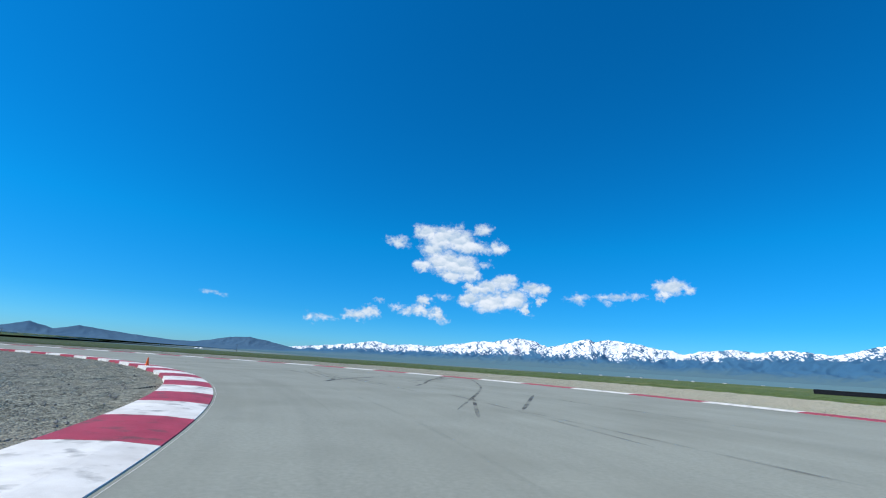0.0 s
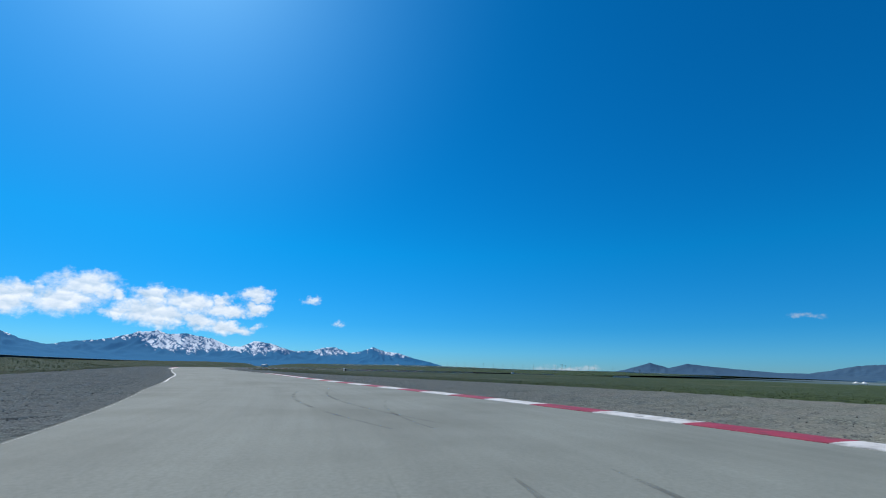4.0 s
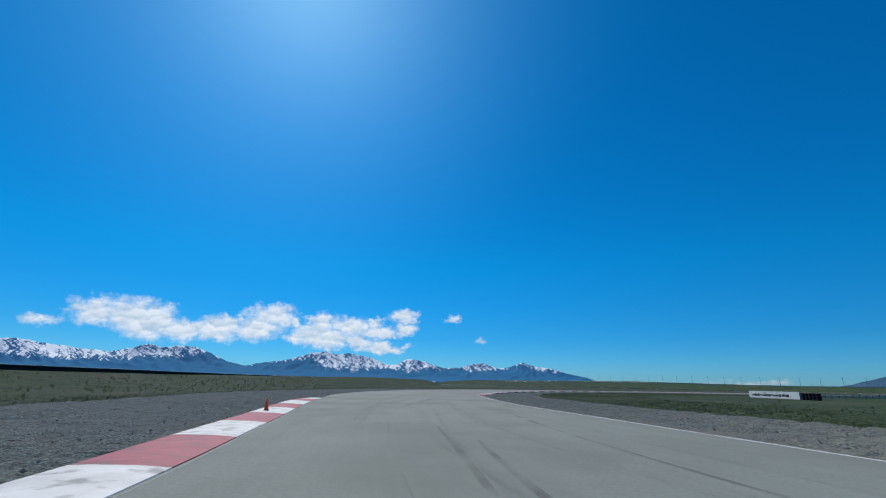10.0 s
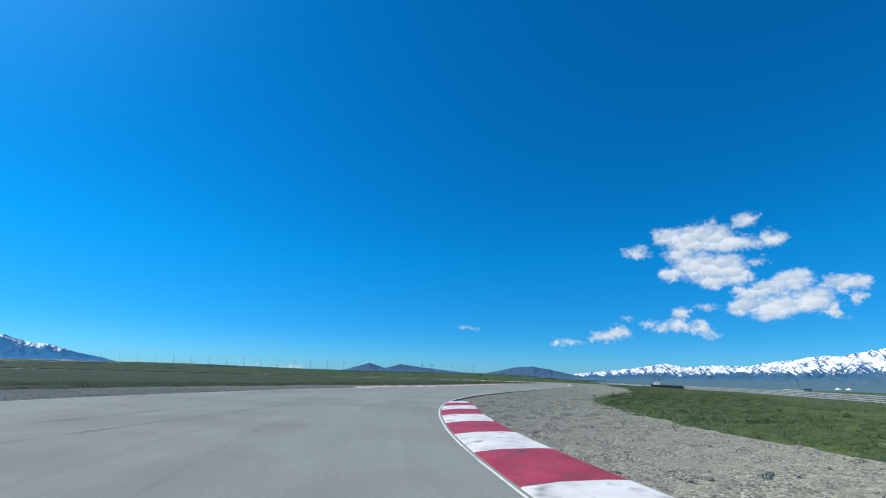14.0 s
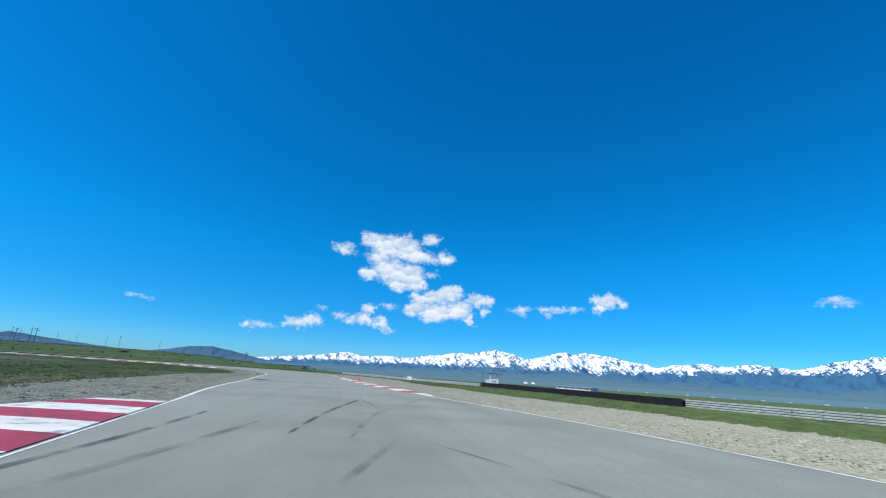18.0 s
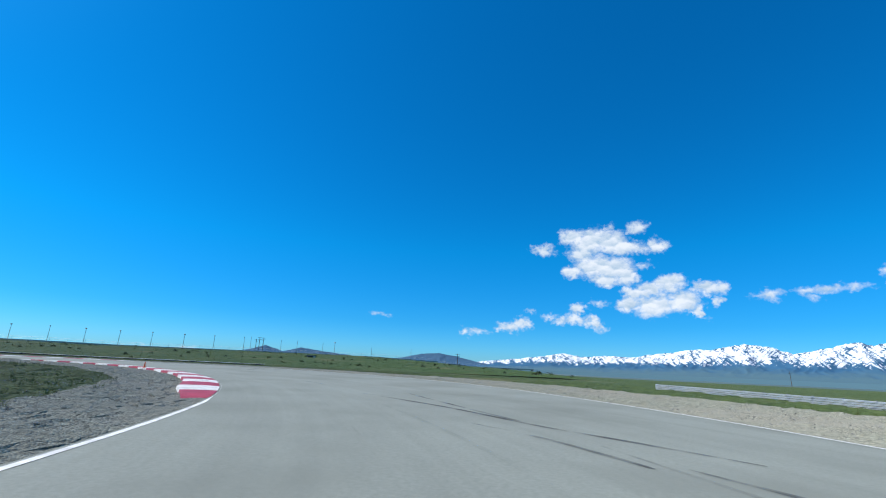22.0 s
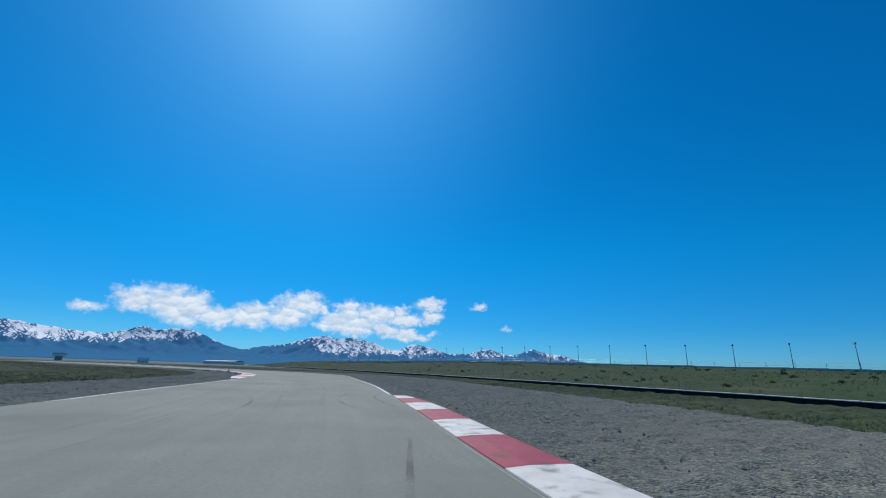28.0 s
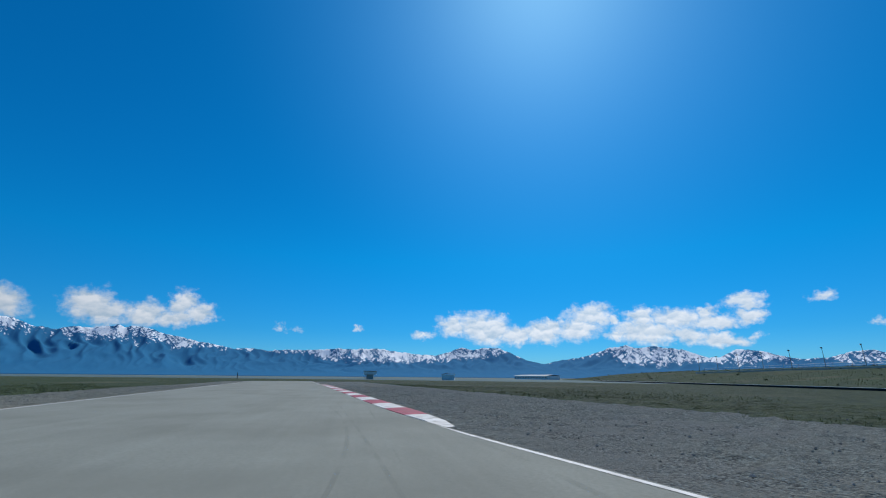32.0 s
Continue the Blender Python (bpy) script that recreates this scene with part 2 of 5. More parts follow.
wt.links.new(back.outputs[0], wout.inputs["Surface"])

sun = new("sun", bpy.data.lights.new("sun", "SUN"))
sun.data.energy, sun.data.angle, sun.data.color = 4.3, radians(0.5), (1.0, 0.94, 0.84)
way = Vector((math.sin(radians(SUN_AZ)) * math.cos(radians(SUN_EL)), math.cos(radians(SUN_AZ)) * math.cos(radians(SUN_EL)), math.sin(radians(SUN_EL))))
sun.matrix_world = look(way * 100, (0, 0, 0))


# ---- materials ----
def material(name, dark, light, scale=1.0, rough=0.85, bump=0.3, fine_scale=None, metal=0.0, detail=6.0, stain=None, stain_scale=0.05, stain_lo=0.45, stain_hi=0.65, spec=0.3, relief=0.02, grain=0.0):
    """Two colours mixed by noise of the given size, a second, large noise of stains, and a fine bump."""
    m = bpy.data.materials.new(name)
    m.use_nodes = True
    t = m.node_tree
    bsdf = t.nodes["Principled BSDF"]
    tc = t.nodes.new("ShaderNodeTexCoord")
    geo = t.nodes.new("ShaderNodeNewGeometry")
    n = t.nodes.new("ShaderNodeTexNoise")
    n.inputs["Scale"].default_value, n.inputs["Detail"].default_value, n.inputs["Roughness"].default_value = scale, detail, 0.6
    t.links.new(geo.outputs["Position"], n.inputs["Vector"])
    r = t.nodes.new("ShaderNodeMapRange")
    r.inputs["From Min"].default_value, r.inputs["From Max"].default_value = 0.3, 0.7
    t.links.new(n.outputs[0], r.inputs["Value"])
    mx = t.nodes.new("ShaderNodeMix")
    mx.data_type = "RGBA"
    mx.inputs[6].default_value, mx.inputs[7].default_value = (*dark, 1), (*light, 1)
    t.links.new(r.outputs[0], mx.inputs[0])
    colour = mx.outputs[2]
    if stain:
        s = t.nodes.new("ShaderNodeTexNoise")
        s.inputs["Scale"].default_value, s.inputs["Detail"].default_value = stain_scale, 5.0
        t.links.new(geo.outputs["Position"], s.inputs["Vector"])
        sr = t.nodes.new("ShaderNodeMapRange")
        sr.inputs["From Min"].default_value, sr.inputs["From Max"].default_value = stain_lo, stain_hi
        t.links.new(s.outputs[0], sr.inputs["Value"])
        m2 = t.nodes.new("ShaderNodeMix")
        m2.data_type = "RGBA"
        t.links.new(sr.outputs[0], m2.inputs[0])
        t.links.new(colour, m2.inputs[6])
        m2.inputs[7].default_value = (*stain, 1)
        colour = m2.outputs[2]
    t.links.new(colour, bsdf.inputs["Base Color"])
    bsdf.inputs["Roughness"].default_value, bsdf.inputs["Metallic"].default_value = rough, metal
    bsdf.inputs["Specular IOR Level"].default_value, bsdf.inputs["Diffuse Roughness"].default_value = spec, grain
    if bump:
        f = t.nodes.new("ShaderNodeTexNoise")
        f.inputs["Scale"].default_value, f.inputs["Detail"].default_value = fine_scale or scale * 8, 4.0
        t.links.new(geo.outputs["Position"], f.inputs["Vector"])
        b = t.nodes.new("ShaderNodeBump")
        b.inputs["Strength"].default_value, b.inputs["Distance"].default_value = bump, relief
        t.links.new(f.outputs[0], b.inputs["Height"])
        t.links.new(b.outputs[0], bsdf.inputs["Normal"])
    return m


def snow_material(name, low, rock, snow, size, torn=4.4, full=1.3, haze_fan=None, tongue=3.4, speck=1.2):
    """Mountain flank: scrub below, rock above, both in colours that hold the blue distance haze, and snow down to a
    broken line, torn by dark ribs of rock.
    """
    m = bpy.data.materials.new(name)
    m.use_nodes = True
    t = m.node_tree
    bsdf = t.nodes["Principled BSDF"]
    bsdf.inputs["Roughness"].default_value = 0.95
    bsdf.inputs["Specular IOR Level"].default_value = 0.05
    geo = t.nodes.new("ShaderNodeNewGeometry")

    def mth(op, a, b=0.0):
        q = t.nodes.new("ShaderNodeMath")
        q.operation = op
        for i, v in enumerate((a, b)):
            if isinstance(v, (int, float)):
                q.inputs[i].default_value = v
            else:
                t.links.new(v, q.inputs[i])
        return q.outputs[0]

    def field(key):
        q = t.nodes.new("ShaderNodeAttribute")
        q.attribute_name = key
        return q.outputs["Fac"]

    def noisy(vector, scale, detail, rough, twist=0.0):
        q = t.nodes.new("ShaderNodeTexNoise")
        q.inputs["Scale"].default_value, q.inputs["Detail"].default_value, q.inputs["Roughness"].default_value, q.inputs["Distortion"].default_value = scale, detail, rough, twist
        t.links.new(vector, q.inputs["Vector"])
        return q.outputs[0]

    rel = t.nodes.new("ShaderNodeVectorMath")
    rel.operation = "SUBTRACT"
    t.links.new(geo.outputs["Position"], rel.inputs[0])
    rel.inputs[1].default_value = (-290.0, 110.0, 0.0)
    flat = t.nodes.new("ShaderNodeSeparateXYZ")
    t.links.new(rel.outputs[0], flat.inputs[0])
    across = mth("MULTIPLY", mth("ARCTAN2", flat.outputs[0], flat.outputs[1]), 4400.0)
    up = mth("MULTIPLY", flat.outputs[2], 1.25)

    def lean(slant, stretch):
        """Coordinates on the flank, with the downhill direction slanted and drawn out."""
        q = t.nodes.new("ShaderNodeCombineXYZ")
        t.links.new(mth("ADD", across, mth("MULTIPLY", up, slant)), q.inputs[0])
        t.links.new(mth("MULTIPLY", up, stretch), q.inputs[1])
        return q.outputs[0]

    def ribs(slant, scale, width):
        n = noisy(lean(slant, 0.45), scale, 5.0, 0.55, 0.4)
        return mth("MAXIMUM", mth("SUBTRACT", 1.0, mth("MULTIPLY", mth("ABSOLUTE", mth("SUBTRACT", n, 0.5)), width)), 0.0)

    dark = mth("MAXIMUM", ribs(0.75, size, 15.0), ribs(-0.85, size * 1.25, 17.0))
    dark = mth("MULTIPLY", dark, noisy(lean(0.0, 1.0), size * 0.55, 3.0, 0.5))
    tongues = noisy(lean(0.15, 0.35), size * 0.9, 6.0, 0.62)
    specks = noisy(lean(0.0, 1.0), size * 3.2, 5.0, 0.6)
    depth = mth("SUBTRACT", field("rise"), mth("SUBTRACT", 1.0, field("snow_share")))
    total = mth("ADD", mth("MINIMUM", mth("MULTIPLY", depth, 7.0), full), mth("MULTIPLY", mth("SUBTRACT", tongues, 0.5), tongue))
    total = mth("ADD", total, mth("MULTIPLY", mth("SUBTRACT", specks, 0.5), speck))
    total = mth("SUBTRACT", total, mth("MULTIPLY", dark, torn))
    r = t.nodes.new("ShaderNodeMapRange")
    r.inputs["From Min"].default_value, r.inputs["From Max"].default_value = -0.15, 0.3
    t.links.new(total, r.inputs["Value"])
    bare = mth("GREATER_THAN", field("snow_share"), 0.005)
    g = t.nodes.new("ShaderNodeMix")
    g.data_type = "RGBA"
    g.inputs[6].default_value, g.inputs[7].default_value = (*low, 1), (*rock, 1)
    t.links.new(noisy(geo.outputs["Position"], size * 0.4, 6.0, 0.5), g.inputs[0])
    k = t.nodes.new("ShaderNodeMix")
    k.data_type = "RGBA"
    t.links.new(mth("MULTIPLY", r.outputs[0], bare), k.inputs[0])
    ground_colour = g.outputs[2]
    # paler foot of the flank: fan ground with valley haze painted into its colour
    if haze_fan:
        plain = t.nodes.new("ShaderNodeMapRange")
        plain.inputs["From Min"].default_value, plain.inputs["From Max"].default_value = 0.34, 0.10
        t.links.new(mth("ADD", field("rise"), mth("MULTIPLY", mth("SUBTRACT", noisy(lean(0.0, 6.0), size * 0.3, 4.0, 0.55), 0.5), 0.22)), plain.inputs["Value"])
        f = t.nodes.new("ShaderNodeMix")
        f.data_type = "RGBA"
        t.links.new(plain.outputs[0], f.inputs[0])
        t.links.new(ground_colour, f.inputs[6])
        f.inputs[7].default_value = (*haze_fan, 1)
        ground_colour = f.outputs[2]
    t.links.new(ground_colour, k.inputs[6])
    k.inputs[7].default_value = (*snow, 1)
    t.links.new(k.outputs[2], bsdf.inputs["Base Color"])
    return m


ASPHALT = material("asphalt", (0.205, 0.222, 0.191), (0.258, 0.278, 0.24), 14.0, 0.85, 0.35, 120.0, detail=10.0, stain=(0.19, 0.203, 0.172), stain_scale=0.22, stain_lo=0.45, stain_hi=0.7, grain=0.12)


def tracked(m):
    """Long streaks of rubber and dust along the track, patches of paler aggregate and the seams between the paver's lanes."""
    t = m.node_tree
    bsdf = t.nodes["Principled BSDF"]
    uv = t.nodes.new("ShaderNodeUVMap")
    uv.uv_map = "track"
    old = bsdf.inputs["Base Color"].links[0].from_socket

    def mth(op, a, b=0.0):
        q = t.nodes.new("ShaderNodeMath")
        q.operation = op
        for i, v in enumerate((a, b)):
            if isinstance(v, (int, float)):
                q.inputs[i].default_value = v
            else:
                t.links.new(v, q.inputs[i])
        return q.outputs[0]

    def streak(sx, sy, detail, lo, hi, dark, light):
        mp = t.nodes.new("ShaderNodeMapping")
        mp.inputs["Scale"].default_value = (sx, sy, 1.0)
        t.links.new(uv.outputs[0], mp.inputs[0])
        n = t.nodes.new("ShaderNodeTexNoise")
        n.inputs["Scale"].default_value, n.inputs["Detail"].default_value, n.inputs["Roughness"].default_value = 1.0, detail, 0.6
        t.links.new(mp.outputs[0], n.inputs["Vector"])
        r = t.nodes.new("ShaderNodeMapRange")
        r.inputs["From Min"].default_value, r.inputs["From Max"].default_value, r.inputs["To Min"].default_value, r.inputs["To Max"].default_value = lo, hi, dark, light
        t.links.new(n.outputs[0], r.inputs["Value"])
        return r.outputs[0]

    gain = mth("MULTIPLY", streak(0.018, 0.55, 4.0, 0.3, 0.7, 0.93, 1.05), streak(0.07, 2.6, 6.0, 0.25, 0.75, 0.94, 1.05))
    gain = mth("MULTIPLY", gain, streak(0.5, 0.5, 8.0, 0.3, 0.7, 0.94, 1.05))
    xy = t.nodes.new("ShaderNodeSeparateXYZ")
    t.links.new(uv.outputs[0], xy.inputs[0])
    lane = mth("ABSOLUTE", mth("SUBTRACT", mth("FRACT", mth("DIVIDE", mth("ADD", xy.outputs[1], 1.4), 4.3)), 0.5))
    seam = mth("LESS_THAN", lane, 0.0042)
    gain = mth("SUBTRACT", gain, mth("MULTIPLY", seam, streak(0.12, 0.1, 3.0, 0.5, 0.64, 0.0, 0.2)))
    q = t.nodes.new("ShaderNodeVectorMath")
    q.operation = "SCALE"
    t.links.new(old, q.inputs[0])
    t.links.new(gain, q.inputs["Scale"])
    t.links.new(q.outputs[0], bsdf.inputs["Base Color"])
    return m


tracked(ASPHALT)
GRAVEL_BED = material("gravel_bed", (0.135, 0.138, 0.105), (0.40, 0.40, 0.305), 7.0, 0.95, 0.9, 25.0, detail=9.0, stain=(0.29, 0.28, 0.22), stain_scale=0.15, grain=1.0)


def pebbles(m, scale):
    """Turns a plain ground material into packed pebbles: each cell has its own shade and a rounded top."""
    t = m.node_tree
    bsdf = t.nodes["Principled BSDF"]
    geo = t.nodes.new("ShaderNodeNewGeometry")
    v = t.nodes.new("ShaderNodeTexVoronoi")
    v.inputs["Scale"].default_value = scale
    t.links.new(geo.outputs["Position"], v.inputs["Vector"])
    shade = t.nodes.new("ShaderNodeSeparateColor")
    t.links.new(v.outputs["Color"], shade.inputs[0])
    r = t.nodes.new("ShaderNodeMapRange")
    r.inputs["To Min"].default_value, r.inputs["To Max"].default_value = 0.62, 1.3
    t.links.new(shade.outputs[0], r.inputs["Value"])
    sand = t.nodes.new("ShaderNodeTexNoise")
    sand.inputs["Scale"].default_value, sand.inputs["Detail"].default_value = 0.7, 6.0
    t.links.new(geo.outputs["Position"], sand.inputs["Vector"])
    share = t.nodes.new("ShaderNodeMapRange")
    share.inputs["From Min"].default_value, share.inputs["From Max"].default_value = 0.40, 0.60
    t.links.new(sand.outputs[0], share.inputs["Value"])
    lo, hi = t.nodes.new("ShaderNodeMapRange"), t.nodes.new("ShaderNodeMapRange")
    lo.inputs["To Min"].default_value, lo.inputs["To Max"].default_value = 0.88, 0.35
    hi.inputs["To Min"].default_value, hi.inputs["To Max"].default_value = 1.12, 1.5
    t.links.new(share.outputs[0], lo.inputs["Value"])
    t.links.new(share.outputs[0], hi.inputs["Value"])
    t.links.new(lo.outputs[0], r.inputs["To Min"])
    t.links.new(hi.outputs[0], r.inputs["To Max"])
    scaled = t.nodes.new("ShaderNodeVectorMath")
    scaled.operation = "SCALE"
    old = bsdf.inputs["Base Color"].links[0].from_socket
    t.links.new(old, scaled.inputs[0])
    t.links.new(r.outputs[0], scaled.inputs["Scale"])
    t.links.new(scaled.outputs[0], bsdf.inputs["Base Color"])
    b = t.nodes.new("ShaderNodeBump")
    b.invert = True
    b.inputs["Strength"].default_value, b.inputs["Distance"].default_value = 1.0, 0.03
    t.links.new(v.outputs["Distance"], b.inputs["Height"])
    t.links.new(b.outputs[0], bsdf.inputs["Normal"])
    return m


GRAVEL = pebbles(GRAVEL_BED, 24.0)
GRASS = material("dry_grass", (0.029, 0.054, 0.014), (0.095, 0.135, 0.039), 0.7, 0.95, 1.0, 5.0, relief=0.22, detail=9.0, stain=(0.15, 0.155, 0.07), stain_scale=0.05, stain_lo=0.56, stain_hi=0.75, grain=1.0)
# distant fields, bluer and paler than the grass: haze is put into the colour
HAZED_FIELDS = material("hazed_far_fields", (0.05, 0.098, 0.108), (0.10, 0.155, 0.155), 0.006, 0.95, 0.0, detail=8.0, stain=(0.17, 0.21, 0.19), stain_scale=0.0025, stain_lo=0.52, stain_hi=0.62)
BERM = material("bank_grass", (0.03, 0.07, 0.014), (0.095, 0.145, 0.034), 0.9, 0.95, 1.0, 5.0, relief=0.22, detail=9.0, stain=(0.13, 0.14, 0.05), stain_scale=0.08, stain_lo=0.54, stain_hi=0.7, grain=1.0)
RED = material("red_kerb_paint", (0.25, 0.026, 0.046), (0.39, 0.05, 0.08), 1.6, 0.6, 0.2, 60.0, detail=9.0, stain=(0.16, 0.05, 0.052), stain_scale=2.4, stain_lo=0.54, stain_hi=0.68)
WHITE = material("white_kerb_paint", (0.50, 0.49, 0.46), (0.72, 0.72, 0.69), 1.6, 0.6, 0.2, 60.0, detail=9.0, stain=(0.28, 0.28, 0.265), stain_scale=2.4, stain_lo=0.55, stain_hi=0.68)
LINE = material("white_line_paint", (0.55, 0.55, 0.52), (0.78, 0.78, 0.76), 4.0, 0.7, 0.1, 60.0, stain=(0.35, 0.35, 0.34), stain_scale=0.8, stain_lo=0.55, stain_hi=0.75)
CONCRETE = material("concrete", (0.36, 0.35, 0.33), (0.5, 0.49, 0.46), 1.5, 0.85, 0.3, 30.0)
# the blue of these flanks is distance haze mixed into their base colours
HAZED_SNOWY = snow_material("snowy_range", (0.03, 0.1, 0.195), (0.048, 0.128, 0.21), (0.76, 0.79, 0.82), 0.02, torn=3.6, haze_fan=(0.08, 0.152, 0.185))
HAZED_WESTERN = snow_material("hazed_western_range", (0.02, 0.142, 0.29), (0.03, 0.158, 0.305), (0.86, 0.90, 0.94), 0.019, torn=3.3, full=1.1, tongue=5.2, speck=1.0)
HAZED_HILLS = snow_material("hazed_bare_hills", (0.042, 0.10, 0.175), (0.065, 0.125, 0.185), (0.8, 0.8, 0.8), 0.014)


# ---- small builders ----
def link(name, bm, mats, parent=None, smooth=False):
    me = bpy.data.meshes.new(name)
    bm.to_mesh(me)
    bm.free()
    for m in (mats if isinstance(mats, (list, tuple)) else [mats]):
        me.materials.append(m)
    if smooth:
        me.polygons.foreach_set("use_smooth", [True] * len(me.polygons))
    ob = new(name, me)
    ob.parent = parent
    return ob


def part(name, bm, mats, parent, label=""):
    return tagged(link(name, bm, mats, parent), label)


def from_lists(name, verts, faces, mats, parent=None, smooth=False):
    me = bpy.data.meshes.new(name)
    me.from_pydata(verts, [], faces)
    for m in (mats if isinstance(mats, (list, tuple)) else [mats]):
        me.materials.append(m)
    if smooth:
        me.polygons.foreach_set("use_smooth", [True] * len(me.polygons))
    ob = new(name, me)
    ob.parent = parent
    return ob


# ---- the circuit's line: a reference line every 20 m and the paved edges to its left and right ----
LINE_S0, LINE_STEP = -40.0, 20.0
LINE_XY = [(-5.8, -38.7), (0.7, -19.9), (0.0, 0.0), (-7.7, 18.3), (-21.6, 32.6), (-39.5, 41.3), (-59.1, 45.2), (-79.0, 45.8), (-99.0, 44.3), (-118.7, 41.0), (-138.1, 36.2), (-157.4, 30.8), (-176.7, 25.6), (-196.2, 21.2), (-216.0, 18.3), (-235.9, 17.9), (-255.6, 21.1), (-274.3, 28.1), (-291.2, 38.8), (-305.3, 53.0), (-316.4, 69.6), (-325.0, 87.6), (-330.8, 106.7), (-333.7, 126.5), (-335.2, 146.4), (-337.8, 166.3), (-343.8, 185.3), (-353.8, 202.6), (-367.9, 216.6), (-385.3, 226.3), (-404.7, 231.2), (-424.7, 231.5), (-444.5, 229.1), (-464.1, 225.4), (-483.5, 220.3), (-502.3, 213.5), (-520.2, 204.6), (-537.0, 193.8), (-552.3, 180.9), (-565.9, 166.3), (-578.8, 151.0), (-591.7, 135.7), (-604.5, 120.4), (-617.4, 105.0), (-630.2, 89.7), (-641.6, 76.2)]
LEFT_A = [(-60, 1.8), (12, 1.8), (24, 2.0), (42, 2.3), (55, 2.7), (65, 3.1), (74, 3.7), (83, 4.9), (93, 6.3), (101, 7.4), (120, 8.6), (147, 8.4), (156, 8.0), (170, 7.0), (190, 5.2),
          (205, 3.8), (221, 2.7), (234, 2.5), (243, 3.1), (250, 4.0), (260, 5.6), (270, 8.0), (286, 11.0), (300, 13.2), (311, 15.2), (331, 16.2), (342, 14.9), (352, 13.4), (366, 10.4)]
LEFT_B = [(376, 7.6), (385, 4.4), (394, 2.2), (402, 1.9), (412, 2.4), (422, 3.6), (430, 4.9), (438, 6.4), (447, 7.3), (460, 7.8), (468, 7.5), (477, 6.2), (485, 5.0), (493, 4.0), (500, 3.4),
          (510, 2.5), (520, 2.15), (533, 1.9), (545, 1.85), (553, 2.2), (563, 2.9), (572, 4.4), (585, 6.9), (595, 8.1), (604, 8.5), (625, 8.7), (646, 8.0), (656, 6.9)]
LEFT_C = [(668, 5.2), (676, 3.6), (684, 2.7), (695, 2.6), (705, 3.0), (713, 4.1), (720, 5.3), (732, 8.0), (750, 11.4), (771, 14.0), (860, 24.0)]
RIGHT_A = [(-60, 25.0), (0, 23.0), (24, 20.0), (40, 16.8), (54, 13.6), (70, 11.8), (78, 10.4), (85, 9.3), (94, 7.6), (104, 5.8), (116, 4.4), (128, 4.0), (142, 4.8), (152, 5.5), (165, 6.5),
           (185, 8.1), (205, 9.8), (220, 10.0), (235, 10.0), (245, 9.7), (258, 8.5), (272, 7.0), (281, 5.2), (291, 4.3), (302, 3.5), (314, 2.6), (325, 2.2), (340, 1.9), (350, 2.1), (356, 2.6)]
RIGHT_B = [(366, 4.6), (380, 8.0), (390, 9.7), (404, 10.7), (412, 10.1), (422, 9.3), (430, 8.3), (437, 6.6), (444, 4.9), (448, 3.8), (451, 3.0), (458, 2.0), (466, 1.9), (471, 2.1), (476, 2.7), (482, 4.7),
           (487, 6.3), (493, 8.4), (499, 11.0), (506, 12.5), (519, 15.0), (533, 16.3), (545, 15.8), (555, 14.6), (564, 13.0), (572, 11.2), (580, 9.6), (586, 7.4), (592, 5.5), (598, 4.3), (606, 3.0)]
RIGHT_C = [(618, 2.2), (630, 2.2), (641, 2.8), (652, 3.9), (660, 4.8), (668, 5.8), (680, 8.2), (690, 11.3), (700, 11.6), (712, 10.4), (722, 8.0), (730, 6.5), (740, 4.9), (750, 2.7), (757, 1.5),
           (777, -0.8), (860, -10.0)]


def along(s):
    """Place and heading of the reference line at s metres (Catmull-Rom)."""
    u = (s - LINE_S0) / LINE_STEP
    i = min(max(int(math.floor(u)), 0), len(LINE_XY) - 2)
    f = u - i
    p = [Vector(LINE_XY[min(max(i + k, 0), len(LINE_XY) - 1)]) for k in (-1, 0, 1, 2)]
    if i == 0:
        p[0] = 2 * p[1] - p[2]
    if i == len(LINE_XY) - 2:
        p[3] = 2 * p[2] - p[1]
    q = 0.5 * (2 * p[1] + (p[2] - p[0]) * f + (2 * p[0] - 5 * p[1] + 4 * p[2] - p[3]) * f * f + (3 * p[1] - p[0] - 3 * p[2] + p[3]) * f ** 3)
    d = 0.5 * ((p[2] - p[0]) + 2 * (2 * p[0] - 5 * p[1] + 4 * p[2] - p[3]) * f + 3 * (3 * p[1] - p[0] - 3 * p[2] + p[3]) * f * f)
    return q, d.normalized()


def at(s, d, z=0.0):
    """The point s metres along the line and d metres to its right."""
    q, h = along(s)
    return Vector((q.x + h.y * d, q.y - h.x * d, z))


LEFT_S, LEFT_D = zip(*(LEFT_A + LEFT_B + LEFT_C))
RIGHT_S, RIGHT_D = zip(*(RIGHT_A + RIGHT_B + RIGHT_C))
GRID_S = np.arange(-60.0, 861.0, 1.0)


def smoothed(s, d):
    v = np.interp(GRID_S, s, d)
    k = np.hanning(11)
    k /= k.sum()
    return np.convolve(np.pad(v, 5, mode="edge"), k, mode="valid")


LEFT_V, RIGHT_V = -smoothed(LEFT_S, LEFT_D), smoothed(RIGHT_S, RIGHT_D)


def left(s):
    return float(np.interp(s, GRID_S, LEFT_V))


def right(s):
    return float(np.interp(s, GRID_S, RIGHT_V))


